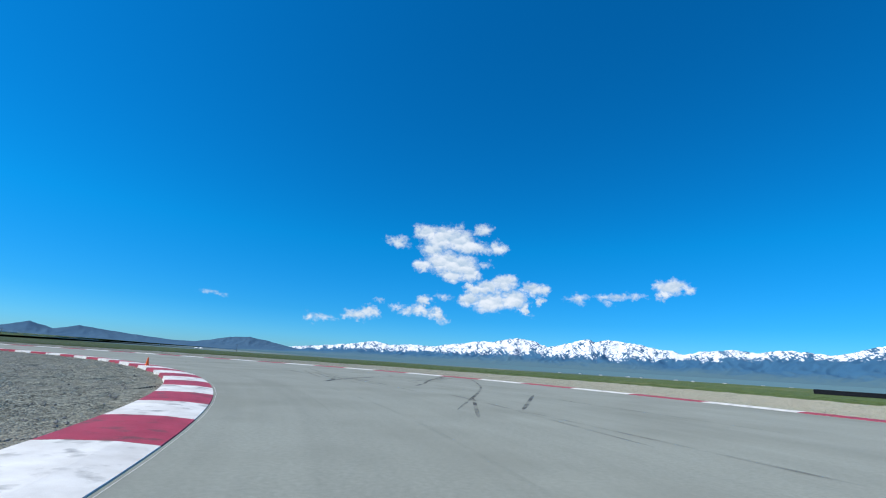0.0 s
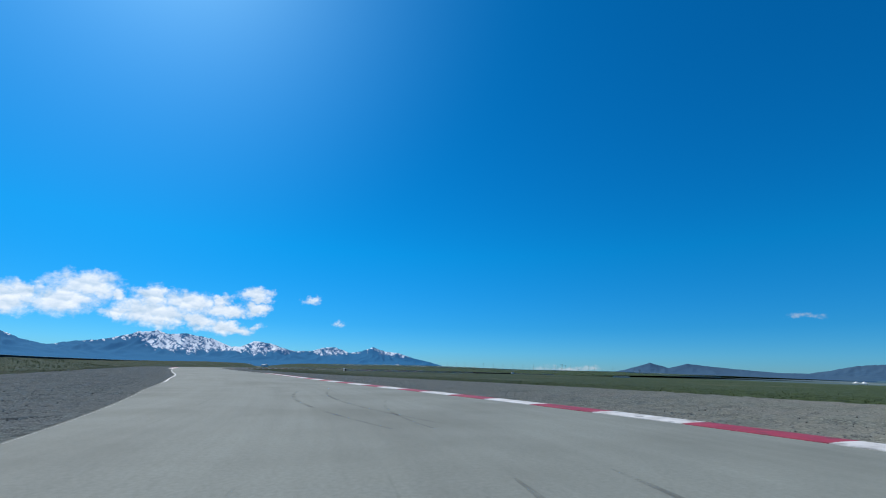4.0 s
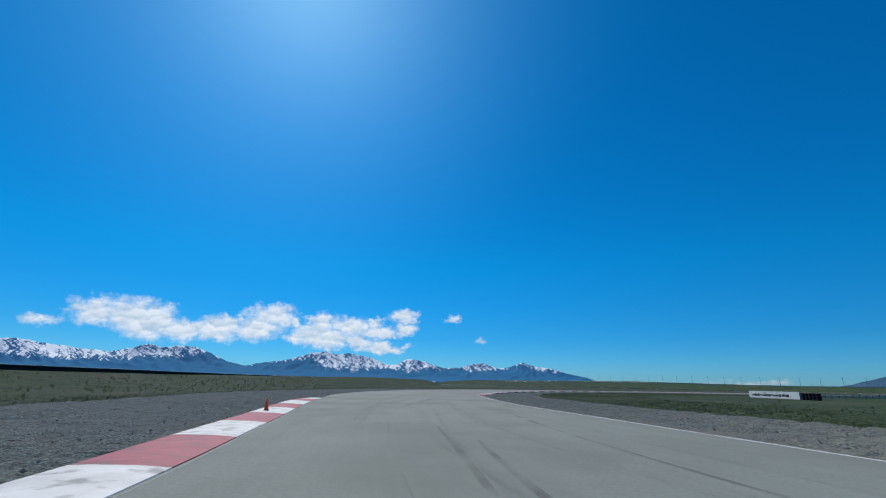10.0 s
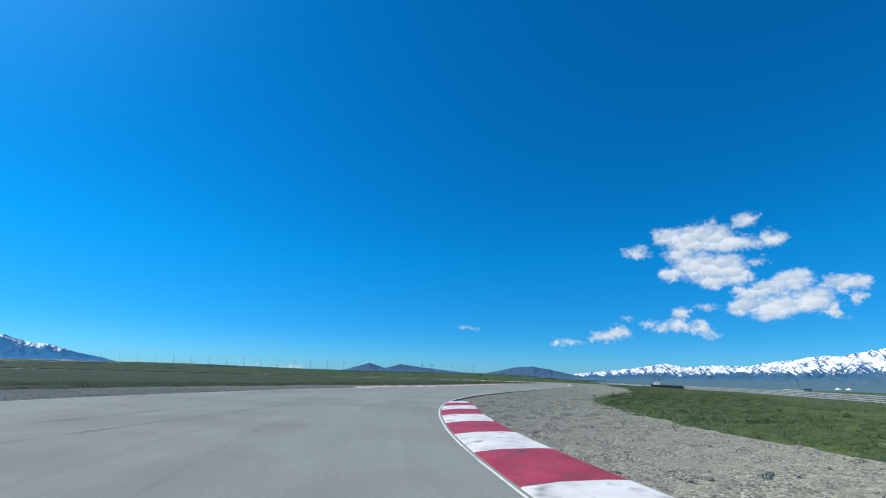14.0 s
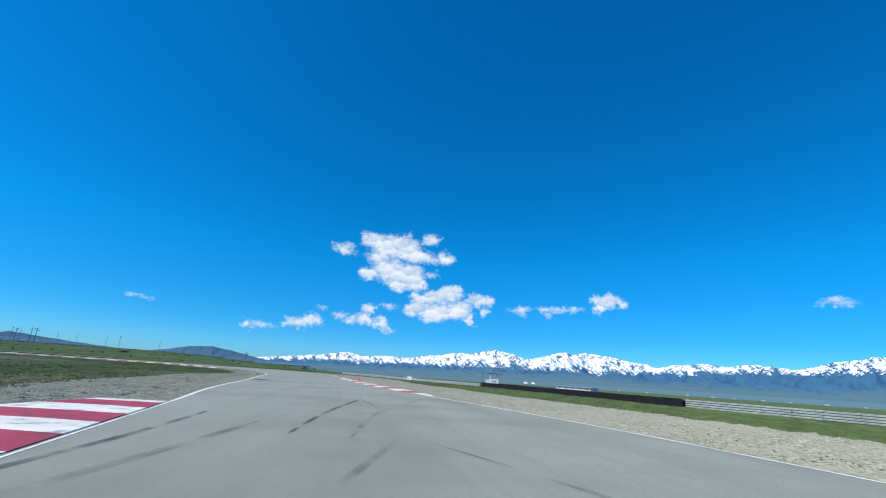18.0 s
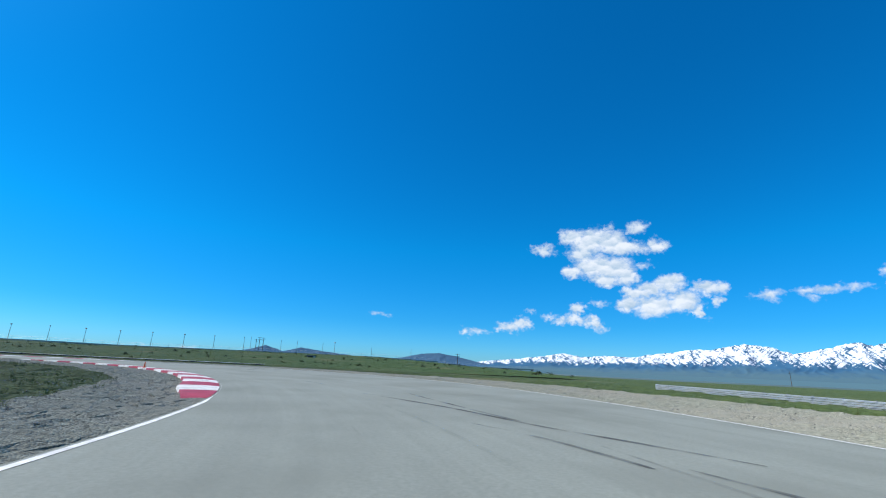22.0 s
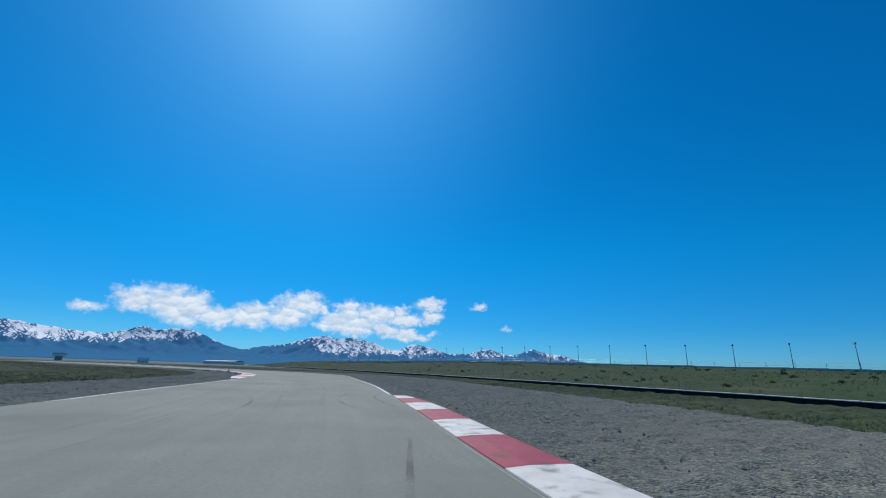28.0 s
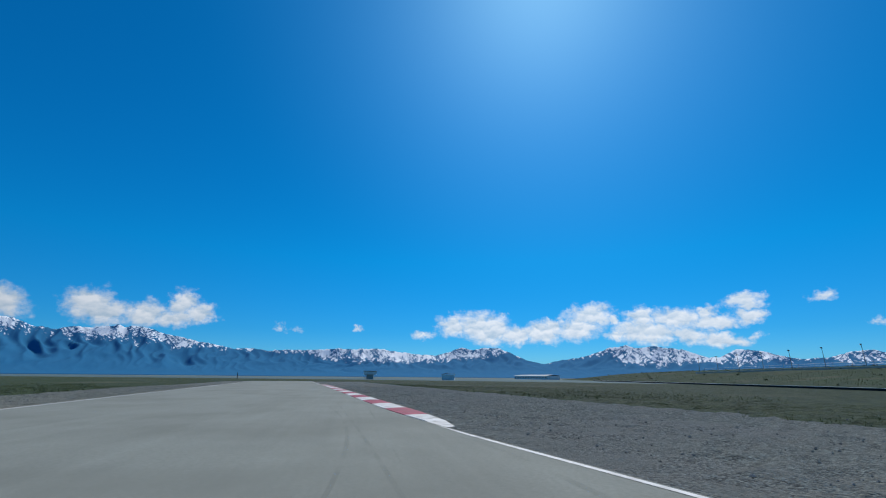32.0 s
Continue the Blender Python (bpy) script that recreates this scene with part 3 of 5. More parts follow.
def ribbon(name, s0, s1, fa, fb, z, mat, parent=None, step=2.0, cross=1):
    n = max(1, int(round((s1 - s0) / step)))
    verts, faces = [], []
    for i in range(n + 1):
        s = s0 + (s1 - s0) * i / n
        a, b = fa(s), fb(s)
        for k in range(cross + 1):
            verts.append(at(s, a + (b - a) * k / cross, z))
    for i in range(n):
        for k in range(cross):
            j = i * (cross + 1) + k
            faces.append((j, j + 1, j + cross + 2, j + cross + 1))
    return from_lists(name, verts, faces, mat, parent)


# ---- ground, gravel, road ----
def ground_z(x, y):
    """The plain is level round the circuit and falls gently towards the valley in the north-east."""
    r = math.hypot(x + 330, y - 170)
    az = math.degrees(math.atan2(x + 330, y - 170))
    side = max(0.0, 1.0 - abs(az - 32.0) / 62.0)
    return -0.10 - 0.0075 * max(0.0, min(r, 4000.0) - 60.0) * min(1.0, side * 2.2)


verts, faces = [(-290.0, 110.0, -0.10)], []
RINGS = (30, 60, 90, 120, 150, 185, 220, 260, 310, 420, 700, 1100, 1700, 2600, 3800, 4900)
for r in RINGS:
    for k in range(72):
        a = 2 * math.pi * k / 72
        verts.append((-290 + r * math.cos(a), 110 + r * math.sin(a), ground_z(-290 + r * math.cos(a), 110 + r * math.sin(a))))
for k in range(72):
    faces.append((0, 1 + k, 1 + (k + 1) % 72))
for i in range(len(RINGS) - 1):
    for k in range(72):
        a, b = 1 + i * 72 + k, 1 + i * 72 + (k + 1) % 72
        faces.append((a, a + 72, b + 72, b))
ground_ob = from_lists("ground", verts, faces, [GRASS, HAZED_FIELDS])
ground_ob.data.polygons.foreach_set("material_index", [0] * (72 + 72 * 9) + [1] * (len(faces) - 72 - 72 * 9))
ground = tagged(ground_ob, "flat plain of dry and green grass round the circuit, hazed blue far off", "ground", kind="structure")


def waver(s, seed, amount):
    return noise.noise((s * 1.1, seed, 6.0)) * amount * 0.35 + noise.noise((s * 0.06, seed, 0.0)) * amount + noise.noise((s * 0.31, seed, 3.0)) * amount * 0.3


def left_gravel(s):
    return float(np.interp(s, (-40, 75, 100, 205, 240, 270, 300, 385, 400, 430, 460, 480, 500, 520, 550, 580, 640, 660, 700, 720, 860),
                           (7, 8, 14, 12, 13, 13, 12, 10, 7, 6, 6, 3.8, 4, 5, 6, 7, 8, 7, 6.3, 7.5, 7)))


def right_gravel(s):
    return float(np.interp(s, (-40, 30, 110, 150, 180, 217, 250, 290, 315, 341, 376, 400, 570, 584, 600, 860), (24, 26, 24, 14, 9.5, 10.3, 9, 7.2, 7.6, 8.7, 8.4, 11, 11, 10.5, 13, 13)))


def verge():
    """Two strips of loose gravel with heaps and hollows a few centimetres high, one on each side of the asphalt."""
    r = np.random.RandomState(21)
    verts, faces = [], []
    s_all = np.arange(-16.0, 806.0, 0.32)
    for side, edge, width, seed in ((-1, left, left_gravel, 1.0), (1, right, right_gravel, 2.0)):
        cols = 26
        base = len(verts)
        for s in s_all:
            q, h = along(float(s))
            e = edge(float(s))
            w = width(float(s)) + waver(float(s), seed, 1.3)
            for k in range(cols):
                f = k / (cols - 1)
                off = w * (0.7 * f + 0.3 * f * f) - (0.3 if k == 0 else 0.0)
                jit = float(r.uniform(-0.1, 0.1)) if 0 < k < cols - 1 else 0.0
                x, y = q.x + h.y * (e + side * (off + jit)), q.y - h.x * (e + side * (off + jit))
                lump = noise.noise((x * 0.9, y * 0.9, 3.0)) * 0.04 + float(r.uniform(-1, 1)) * 0.05
                z = -0.06 + lump * min(1.0, 0.4 + off * 0.3)
                z = min(z, -0.012) if off < 3.0 else z
                if k == cols - 1:
                    z = -0.14
                verts.append((x + float(r.uniform(-0.06, 0.06)), y + float(r.uniform(-0.06, 0.06)), z))
        for i in range(len(s_all) - 1):
            for k in range(cols - 1):
                j = base + i * cols + k
                quad = (j, j + 1, j + cols + 1, j + cols)
                faces.append(quad if side > 0 else quad[::-1])
    return from_lists("gravel_ground", verts, faces, GRAVEL)


def paved(ob):
    """Gives the road's mesh coordinates in metres along and across the track."""
    layer = ob.data.uv_layers.new(name="track")
    rows = len(ob.data.vertices) // 9
    sv = np.repeat(np.linspace(-40.0, 860.0, rows), 9)
    dv = np.array([left(float(x)) + (right(float(x)) - left(float(x))) * k / 8 for x in np.linspace(-40.0, 860.0, rows) for k in range(9)])
    idx = np.zeros(len(ob.data.loops), dtype=np.int32)
    ob.data.loops.foreach_get("vertex_index", idx)
    layer.data.foreach_set("uv", np.stack([sv[idx], dv[idx]], 1).ravel())
    return ob


def rough_grass():
    """Tussocky ground from the gravel outwards on both sides of the track."""
    r = np.random.RandomState(4)
    verts, faces = [], []
    s_all = np.arange(-14.0, 800.0, 0.55)
    for side, edge, width, seed in ((-1, left, left_gravel, 1.0), (1, right, right_gravel, 2.0)):
        cols = 30
        base = len(verts)
        for s in s_all:
            q, h = along(float(s))
            w = width(float(s)) + waver(float(s), seed, 1.3)
            for k in range(cols):
                off = edge(float(s)) + side * (w - 0.5 + 0.42 * k + 0.006 * k * k)
                x, y = q.x + h.y * off + float(r.uniform(-0.12, 0.12)), q.y - h.x * off + float(r.uniform(-0.12, 0.12))
                rim = min(1.0, k / 3, (cols - 1 - k) / 5)
                z = -0.13 + rim * (0.05 + noise.noise((x * 0.35, y * 0.35, 1.0)) * 0.05 + float(r.uniform(-1, 1)) * 0.11)
                verts.append((x, y, min(z, 0.03)))
        for i in range(len(s_all) - 1):
            for k in range(cols - 1):
                j = base + i * cols + k
                quad = (j, j + 1, j + cols + 1, j + cols)
                faces.append(quad if side > 0 else quad[::-1])
    return from_lists("grass_verge", verts, faces, GRASS)


tagged(rough_grass(), "tussocky green and dry grass beside the gravel", "grass", kind="structure")
gravel = tagged(verge(), "loose grey-brown gravel verge along the track", "gravel", kind="structure")
tagged(ribbon("gravel_bed", -40, 860, lambda s: left(s) - left_gravel(s) + 0.8, lambda s: right(s) + right_gravel(s) - 0.8, -0.09, GRAVEL, cross=4, step=2.0), "packed gravel under the asphalt and its verges", "gravel", kind="structure")
road = tagged(paved(ribbon("road", -40, 860, left, right, 0.0, ASPHALT, cross=8)), "sun-bleached grey asphalt racing circuit", "road", kind="structure")
# kerbs: side, start, end, stripe length, width, rise, first colour
KERBS = [(-1, -12.0, 67.5, 2.35, 1.35, 0.07, 0), (1, -12.0, 159.0, 3.0, 0.9, 0.03, 1), (-1, 208.0, 262.0, 3.6, 1.35, 0.05, 1), (1, 282.0, 356.0, 2.5, 1.4, 0.07, 0),
         (-1, 376.0, 433.0, 1.45, 2.8, 0.05, 1), (1, 445.0, 486.5, 2.18, 1.1, 0.06, 1), (-1, 510.0, 568.0, 2.6, 1.5, 0.07, 0), (1, 572.0, 645.0, 2.7, 1.0, 0.04, 1),
         (-1, 668.0, 722.2, 3.1, 1.6, 0.07, 1), (1, 752.0, 812.0, 3.2, 0.9, 0.04, 1)]
for side, edge in ((-1, left), (1, right)):
    def line_width(s):
        if side < 0 and (62 < s < 112 or 566 < s < 640):
            return 0.006
        beside = [k for k in KERBS if k[0] == side and k[1] - 1 < s < k[2] + 1]
        return (0.045 if 270 < beside[0][1] < 380 else 0.006) if beside else 0.12

    for k in range(15):
        tagged(ribbon("edge_line", -40 + 60 * k, 20 + 60 * k, lambda s: edge(s) - side * 0.07, lambda s: edge(s) - side * (0.07 + line_width(s)), 0.006, LINE, road), "worn white edge line")
kerb_things = []
for side, s0, s1, stripe, width, rise, first in KERBS:
    kerb = tagged(new("kerb"), "low red and white striped concrete kerb beside the asphalt", "kerb", "kerbs of the circuit", kind="structure")
    edge = left if side < 0 else right
    kerb.location = at((s0 + s1) / 2, edge((s0 + s1) / 2))
    n = int(round((s1 - s0) / stripe))
    kerb_things.append(kerb)
    for i in range(n):
        a, b = s0 + (s1 - s0) * i / n, s0 + (s1 - s0) * (i + 1) / n
        verts, faces = [], []
        for j in range(4):
            s = a + 0.006 + (b - a - 0.012) * j / 3
            e = edge(s)
            taper = max(0.0, min(1.0, (s - s0) / 7.0, (s1 - s) / 7.0))
            drop = 0.075 * max(0.0, 1.0 - (s - s0) / 0.8, 1.0 - (s1 - s) / 0.8) - 0.004
            for x, z in ((-0.02, -0.06), (0.0, 0.012), (0.35, 0.012 + rise * 0.75 * taper), (0.8, 0.012 + rise * taper), (1.0, 0.012 + rise * 0.9 * taper), (1.02, -0.12)):
                verts.append(at(s, e + side * x * width * (0.55 + 0.45 * min(1.0, taper * 1.6)), z - drop) - kerb.location)
        for j in range(3):
            for k in range(5):
                q = j * 6 + k
                faces.append((q, q + 1, q + 7, q + 6) if side > 0 else (q, q + 6, q + 7, q + 1))
        from_lists("kerb_stripe", verts, faces, WHITE if (i + first) % 2 else RED, kerb)


# ---- mountains ----
PIVOT = Vector((-290.0, 110.0, 0.0))
# ridge points: bearing and height in degrees, and the share of the flank under snow
RIDGE_WEST = [(-190, 3.6, .2), (-178, 4.6, .3), (-171.5, 5.2, .3), (-169.8, 5.1, .3), (-168.2, 4.4, .12), (-166.6, 4.35, .15), (-165.6, 4.65, .2), (-163.8, 4.7, .3), (-161.9, 5.1, .38), (-161, 4.9, .3),
              (-159.7, 5.1, .36), (-158, 4.5, .28), (-156.3, 4.2, .28), (-154.4, 3.8, .25), (-152.4, 3.4, .18), (-150.5, 3.0, .08), (-148.5, 3.15, .12), (-146.5, 2.9, .08), (-144.5, 3.1, .1), (-142, 3.1, .18)]
RIDGE_WEST += [(-139.5, 3.35, .38), (-136.5, 3.3, .48), (-134, 3.4, .52), (-131.5, 3.05, .5), (-129, 2.75, .45), (-126.6, 2.6, .4), (-124.8, 3.1, .4), (-123.3, 3.68, .48), (-122.2, 3.3, .4), (-120.9, 3.6, .4),
               (-119, 3.55, .28), (-117.3, 2.95, .1), (-115.6, 2.1, 0), (-113.4, 1.6, 0), (-111.2, 2.1, .04), (-108.6, 2.5, .06), (-106, 3.4, .3), (-104.3, 3.7, .62), (-102.8, 3.4, .58), (-101.3, 3.55, .64)]
RIDGE_WEST += [(-98.5, 3.1, .52), (-96.2, 2.2, .3), (-95.2, 2.25, .3), (-93.6, 3.05, .58), (-91.8, 2.85, .48), (-90.2, 2.3, .28), (-88.6, 1.95, .06), (-86.6, 2.1, .1), (-85.2, 2.55, .4), (-83.6, 2.7, .42),
               (-81.7, 1.97, .12), (-80, 2.3, .08), (-78.6, 2.85, .12), (-77, 2.3, .34), (-75, 2.1, .22), (-73.2, 1.55, 0), (-70.8, 1.05, 0), (-68.4, .4, 0), (-65.5, 0, 0)]
RIDGE_HILLS = [(-48.5, 0, 0), (-45.5, 0.66, 0), (-42.6, 1.56, 0), (-40.6, 0.96, 0), (-38.6, 1.5, 0), (-36, 1.2, 0), (-33.3, 0.9, 0), (-30, 0.62, 0), (-27.6, 0.6, 0), (-26, 0.9, 0), (-23.8, 1.44, 0), (-21.6, 1.62, 0),
               (-19.3, 1.26, 0), (-16.8, 0.72, 0), (-13.5, 0.12, 0), (-12, 0, 0)]
RIDGE_SNOW = [(-22, .2, .1), (-17.5, .6, .35), (-15, .95, .45), (-11.5, 1.3, .5), (-8.3, 1.75, .55), (-6.2, 2.15, .62), (-4, 1.8, .55), (-1.2, 2.0, .55), (1.7, 1.9, .52), (4, 2.35, .56),
              (5.7, 2.55, .6), (7.7, 2.9, .62), (9.7, 2.95, .6), (11.3, 3.3, .64), (12.9, 3.6, .68), (14.1, 3.45, .64), (15.5, 3.1, .6), (16.7, 2.65, .54), (17.7, 2.85, .58), (19.2, 3.15, .6)]
RIDGE_SNOW += [(20.8, 3.7, .66), (21.8, 3.74, .66), (22.7, 3.5, .62), (23.8, 3.76, .64), (25.7, 3.68, .64), (27.5, 3.34, .58), (29.6, 2.9, .54), (31, 2.75, .48), (31.9, 2.35, .38), (34, 2.92, .46),
               (34.9, 2.84, .43), (36.2, 3.12, .43), (38.1, 2.92, .36), (38.9, 2.8, .32), (40.7, 3.17, .36), (42.1, 3.1, .32), (43.7, 2.96, .27), (44.5, 2.8, .22), (45.8, 3.05, .27), (47.8, 3.65, .36)]
RIDGE_SNOW += [(49.7, 3.95, .42), (52, 4.4, .45), (56, 4.2, .4), (62, 4.4, .4), (70, 3.8, .3), (80, 3.6, .3), (88, 2.5, .2)]


def mountain_range(name, ridge, near, far, mat, seed, step, across, cut, jag, label):
    """A flank of spurs and gullies that rises from its foot to the ridge."""
    az0, az1 = ridge[0][0], ridge[-1][0]
    n, m = int((az1 - az0) / step), 56
    az = np.array([az0 + (az1 - az0) * i / n for i in range(n + 1)])
    top = np.interp(az, [r[0] for r in ridge], [r[1] for r in ridge])
    white = np.interp(az, [r[0] for r in ridge], [r[2] for r in ridge])
    wide = np.convolve(np.pad(top, 60, mode="edge"), np.ones(121) / 121, mode="valid")
    verts, faces, rise, snow = [], [], [], []
    for i in range(n + 1):
        a, b = radians(float(az[i])), float(az[i])
        rough = noise.fractal((b * 1.1, seed, 0.0), 0.8, 2.1, 5) * jag
        peak = math.tan(radians(max(0.0, float(top[i])))) * far * (1.0 + rough)
        body = math.tan(radians(max(0.0, float(wide[i])))) * far
        arc = b * 72.0
        for j in range(m + 1):
            t = j / m
            r = near + (far - near) * t
            u = min(1.0, t / 0.94)
            bend = noise.noise((arc / 420, r / 300, seed)) * 0.9
            spur = 1.0 - abs(noise.noise((arc / across + bend, r / (across * 3.2), seed)))
            fine = 1.0 - abs(noise.noise((arc / (across * 0.36) + bend * 1.6, r / across, seed + 4)))
            crag = noise.fractal((arc / 26, r / 40, seed + 8), 0.9, 2.1, 3)
            own = u ** 3
            h = (body * (1.0 - own) + peak * own) * (0.16 * u + 0.84 * u ** 1.7)
            gully = cut * (1.0 - u ** 6) * min(1.0, u * 1.6) * ((1.0 - spur) * 0.9 + (1.0 - fine) * 0.5)
            h = h * max(0.1, 1.0 - gully) + crag * 5.0 * jag / 0.05 * u * (1.0 - u ** 8)
            if t > 0.94:
                h = peak * (1 - (t - 0.94) * 5)
            h = min(h, peak) if u > 0.9 else h
            verts.append((PIVOT.x + math.sin(a) * r, PIVOT.y + math.cos(a) * r, h - 0.6 if t > 0.02 else -45.0))
            rise.append(h / max(peak, 1.0) - 0.10 * (spur + fine - 1.7))
            snow.append(float(white[i]))
    for i in range(n):
        for j in range(m):
            k = i * (m + 1) + j
            faces.append((k, k + 1, k + m + 2, k + m + 1))
    ob = from_lists(name, verts, faces, mat, smooth=True)
    ob.data.attributes.new("rise", "FLOAT", "POINT").data.foreach_set("value", rise)
    ob.data.attributes.new("snow_share", "FLOAT", "POINT").data.foreach_set("value", snow)
    return tagged(ob, label, "mountains", kind="structure")


mountain_range("mountain_range", RIDGE_WEST, 3300, 4560, HAZED_WESTERN, 3.0, 0.10, 250.0, 0.6, 0.035, "mountain range hazed dark blue, with snow on its highest ridges")
mountain_range("hills", RIDGE_HILLS, 3700, 4250, HAZED_HILLS, 7.0, 0.12, 170.0, 0.45, 0.04, "low bare hills, hazed blue-grey, on the horizon")
mountain_range("snowy_range", RIDGE_SNOW, 3300, 4600, HAZED_SNOWY, 11.0, 0.08, 190.0, 0.6, 0.04, "snow-covered mountain range beyond the plain")


# ---- more materials ----
RUBBER = material("black_rubber", (0.006, 0.008, 0.011), (0.015, 0.018, 0.023), 3.0, 0.8, 0.3, 30.0, spec=0.15)
STEEL = material("galvanised_steel", (0.55, 0.57, 0.58), (0.75, 0.77, 0.78), 1.2, 0.45, 0.1, 30.0, metal=0.35)
POLE = material("grey_steel", (0.16, 0.17, 0.18), (0.26, 0.27, 0.28), 2.0, 0.5, 0.05, 30.0, metal=0.4)
WOOD = material("weathered_wood", (0.07, 0.05, 0.035), (0.14, 0.10, 0.07), 3.0, 0.9, 0.3, 20.0)
WHITE_WALL = material("white_painted_panel", (0.66, 0.67, 0.66), (0.80, 0.80, 0.79), 0.8, 0.6, 0.1, 20.0, stain=(0.5, 0.49, 0.46), stain_scale=0.9, stain_lo=0.55, stain_hi=0.8)
ROOF = material("grey_sheet_roof", (0.22, 0.23, 0.24), (0.34, 0.35, 0.36), 1.0, 0.5, 0.1, 10.0, metal=0.3)
GLASS = material("dark_window_glass", (0.015, 0.02, 0.03), (0.03, 0.04, 0.05), 0.5, 0.15, 0.0, spec=0.6)
ORANGE = material("orange_plastic", (0.75, 0.10, 0.02), (0.86, 0.16, 0.04), 4.0, 0.5, 0.1, 40.0, stain=(0.45, 0.09, 0.03), stain_scale=6.0, stain_lo=0.58, stain_hi=0.8)
BLACK = material("black_paint", (0.012, 0.012, 0.014), (0.025, 0.025, 0.028), 3.0, 0.6, 0.1, 30.0)
LAMP_GLASS = material("lamp_glass", (0.5, 0.5, 0.48), (0.6, 0.6, 0.58), 3.0, 0.3, 0.0)
TUFT = material("grass_blades", (0.05, 0.09, 0.02), (0.19, 0.21, 0.07), 0.35, 0.9, 0.0, detail=4.0, grain=1.0)
SHRUB = material("sage_leaves", (0.035, 0.055, 0.025), (0.09, 0.11, 0.05), 1.5, 0.9, 0.0, detail=3.0, grain=1.0)
STONE = material("loose_stone", (0.14, 0.138, 0.12), (0.42, 0.41, 0.365), 2.3, 0.9, 0.0, detail=2.0, grain=1.0)
TAR = material("old_asphalt_patch", (0.07, 0.075, 0.072), (0.115, 0.122, 0.116), 3.0, 0.8, 0.2, 60.0)


def tyre_rubber(most):
    """Thin, broken film of tyre rubber laid on the asphalt."""
    m = bpy.data.materials.new("tyre_rubber_film")
    m.use_nodes = True
    t = m.node_tree
    bsdf = t.nodes["Principled BSDF"]
    bsdf.inputs["Base Color"].default_value = (0.055, 0.055, 0.055, 1)
    bsdf.inputs["Roughness"].default_value = 0.75
    geo = t.nodes.new("ShaderNodeNewGeometry")
    n = t.nodes.new("ShaderNodeTexNoise")
    n.inputs["Scale"].default_value, n.inputs["Detail"].default_value = 0.8, 8.0
    t.links.new(geo.outputs["Position"], n.inputs["Vector"])
    r = t.nodes.new("ShaderNodeMapRange")
    r.inputs["From Min"].default_value, r.inputs["From Max"].default_value = 0.38, 0.66
    r.inputs["To Min"].default_value, r.inputs["To Max"].default_value = 0.0, most
    t.links.new(n.outputs[0], r.inputs["Value"])
    t.links.new(r.outputs[0], bsdf.inputs["Alpha"])
    return m


SKID, SKID_MID, SKID_DARK, SKID_FAINT = tyre_rubber(0.32), tyre_rubber(0.5), tyre_rubber(0.85), tyre_rubber(0.1)


# ---- mesh pieces ----
def box(bm, cx, cy, cz, sx, sy, sz, bevel=0.0, rot=0.0):
    """A box with its centre and its whole sizes, its edges bevelled."""
    r = bmesh.ops.create_cube(bm, size=1.0, matrix=Matrix.Translation((cx, cy, cz)) @ Matrix.Rotation(rot, 4, "Z") @ Matrix.Diagonal((sx, sy, sz, 1)))
    if bevel:
        edges = list({e for v in r["verts"] for e in v.link_edges})
        bmesh.ops.bevel(bm, geom=edges, offset=bevel, segments=2, affect="EDGES", profile=0.6)
    return bm


def boxed(*args, **kw):
    return box(bmesh.new(), *args, **kw)


def tube(bm, a, b, r0, r1=None, n=10):
    a, b = Vector(a), Vector(b)
    q = (b - a).to_track_quat("Z", "Y").to_matrix().to_4x4()
    bmesh.ops.create_cone(bm, cap_ends=True, segments=n, radius1=r0, radius2=r0 if r1 is None else r1, depth=(b - a).length, matrix=Matrix.Translation((a + b) / 2) @ q)
    return bm


def lathe(rings, n=20):
    """A closed body of revolution from (radius, height) rings."""
    bm = bmesh.new()
    loops = []
    for r, z in rings:
        loops.append([bm.verts.new((r * math.cos(2 * math.pi * k / n), r * math.sin(2 * math.pi * k / n), z)) for k in range(n)])
    for a, b in zip(loops, loops[1:]):
        for k in range(n):
            bm.faces.new((a[k], a[(k + 1) % n], b[(k + 1) % n], b[k]))
    bm.faces.new(list(reversed(loops[0])))
    bm.faces.new(loops[-1])
    return bm


def thing(name, label, category, place, turn=0.0, group="", kind=""):
    ob = tagged(new(name), label, category, group, kind)
    ob.matrix_basis = Matrix.Translation(place) @ Matrix.Rotation(turn, 4, "Z")
    return ob


def heading(a, b):
    return math.atan2(b[1] - a[1], b[0] - a[0])


def resample(points, step):
    out = []
    for a, b in zip(points, points[1:]):
        a, b = Vector(a), Vector(b)
        n = max(1, int((b - a).length / step))
        out += [a.lerp(b, i / n) for i in range(n)]
    out.append(Vector(points[-1]))
    return out


# ---- banks of grass beside the circuit ----
BARRIER_N = [(-352, 285), (-395, 268), (-430, 261), (-490, 249), (-560, 222), (-640, 182), (-720, 135), (-800, 82), (-900, 10)]
NORTH_PROFILE = [(7, -0.12), (14, 0.2), (30, 1.0), (55, 2.5), (85, 3.5), (100, 3.9), (135, 4.3), (260, 4.2), (600, 2.5), (900, -0.12)]
BARRIER_S = [(-70, -18), (-110, -2), (-140, -5), (-180, -14), (-225, -22), (-278, -20), (-330, -14), (-400, 0), (-470, 18)]
SOUTH_PROFILE = [(-20, -0.12), (-12, 0.3), (-4, 1.4), (0.0, 1.75), (6, 1.8), (30, 1.5), (120, 0.5), (500, -0.12)]


def profile_z(profile, w):
    return float(np.interp(w, [p[0] for p in profile], [p[1] for p in profile]))


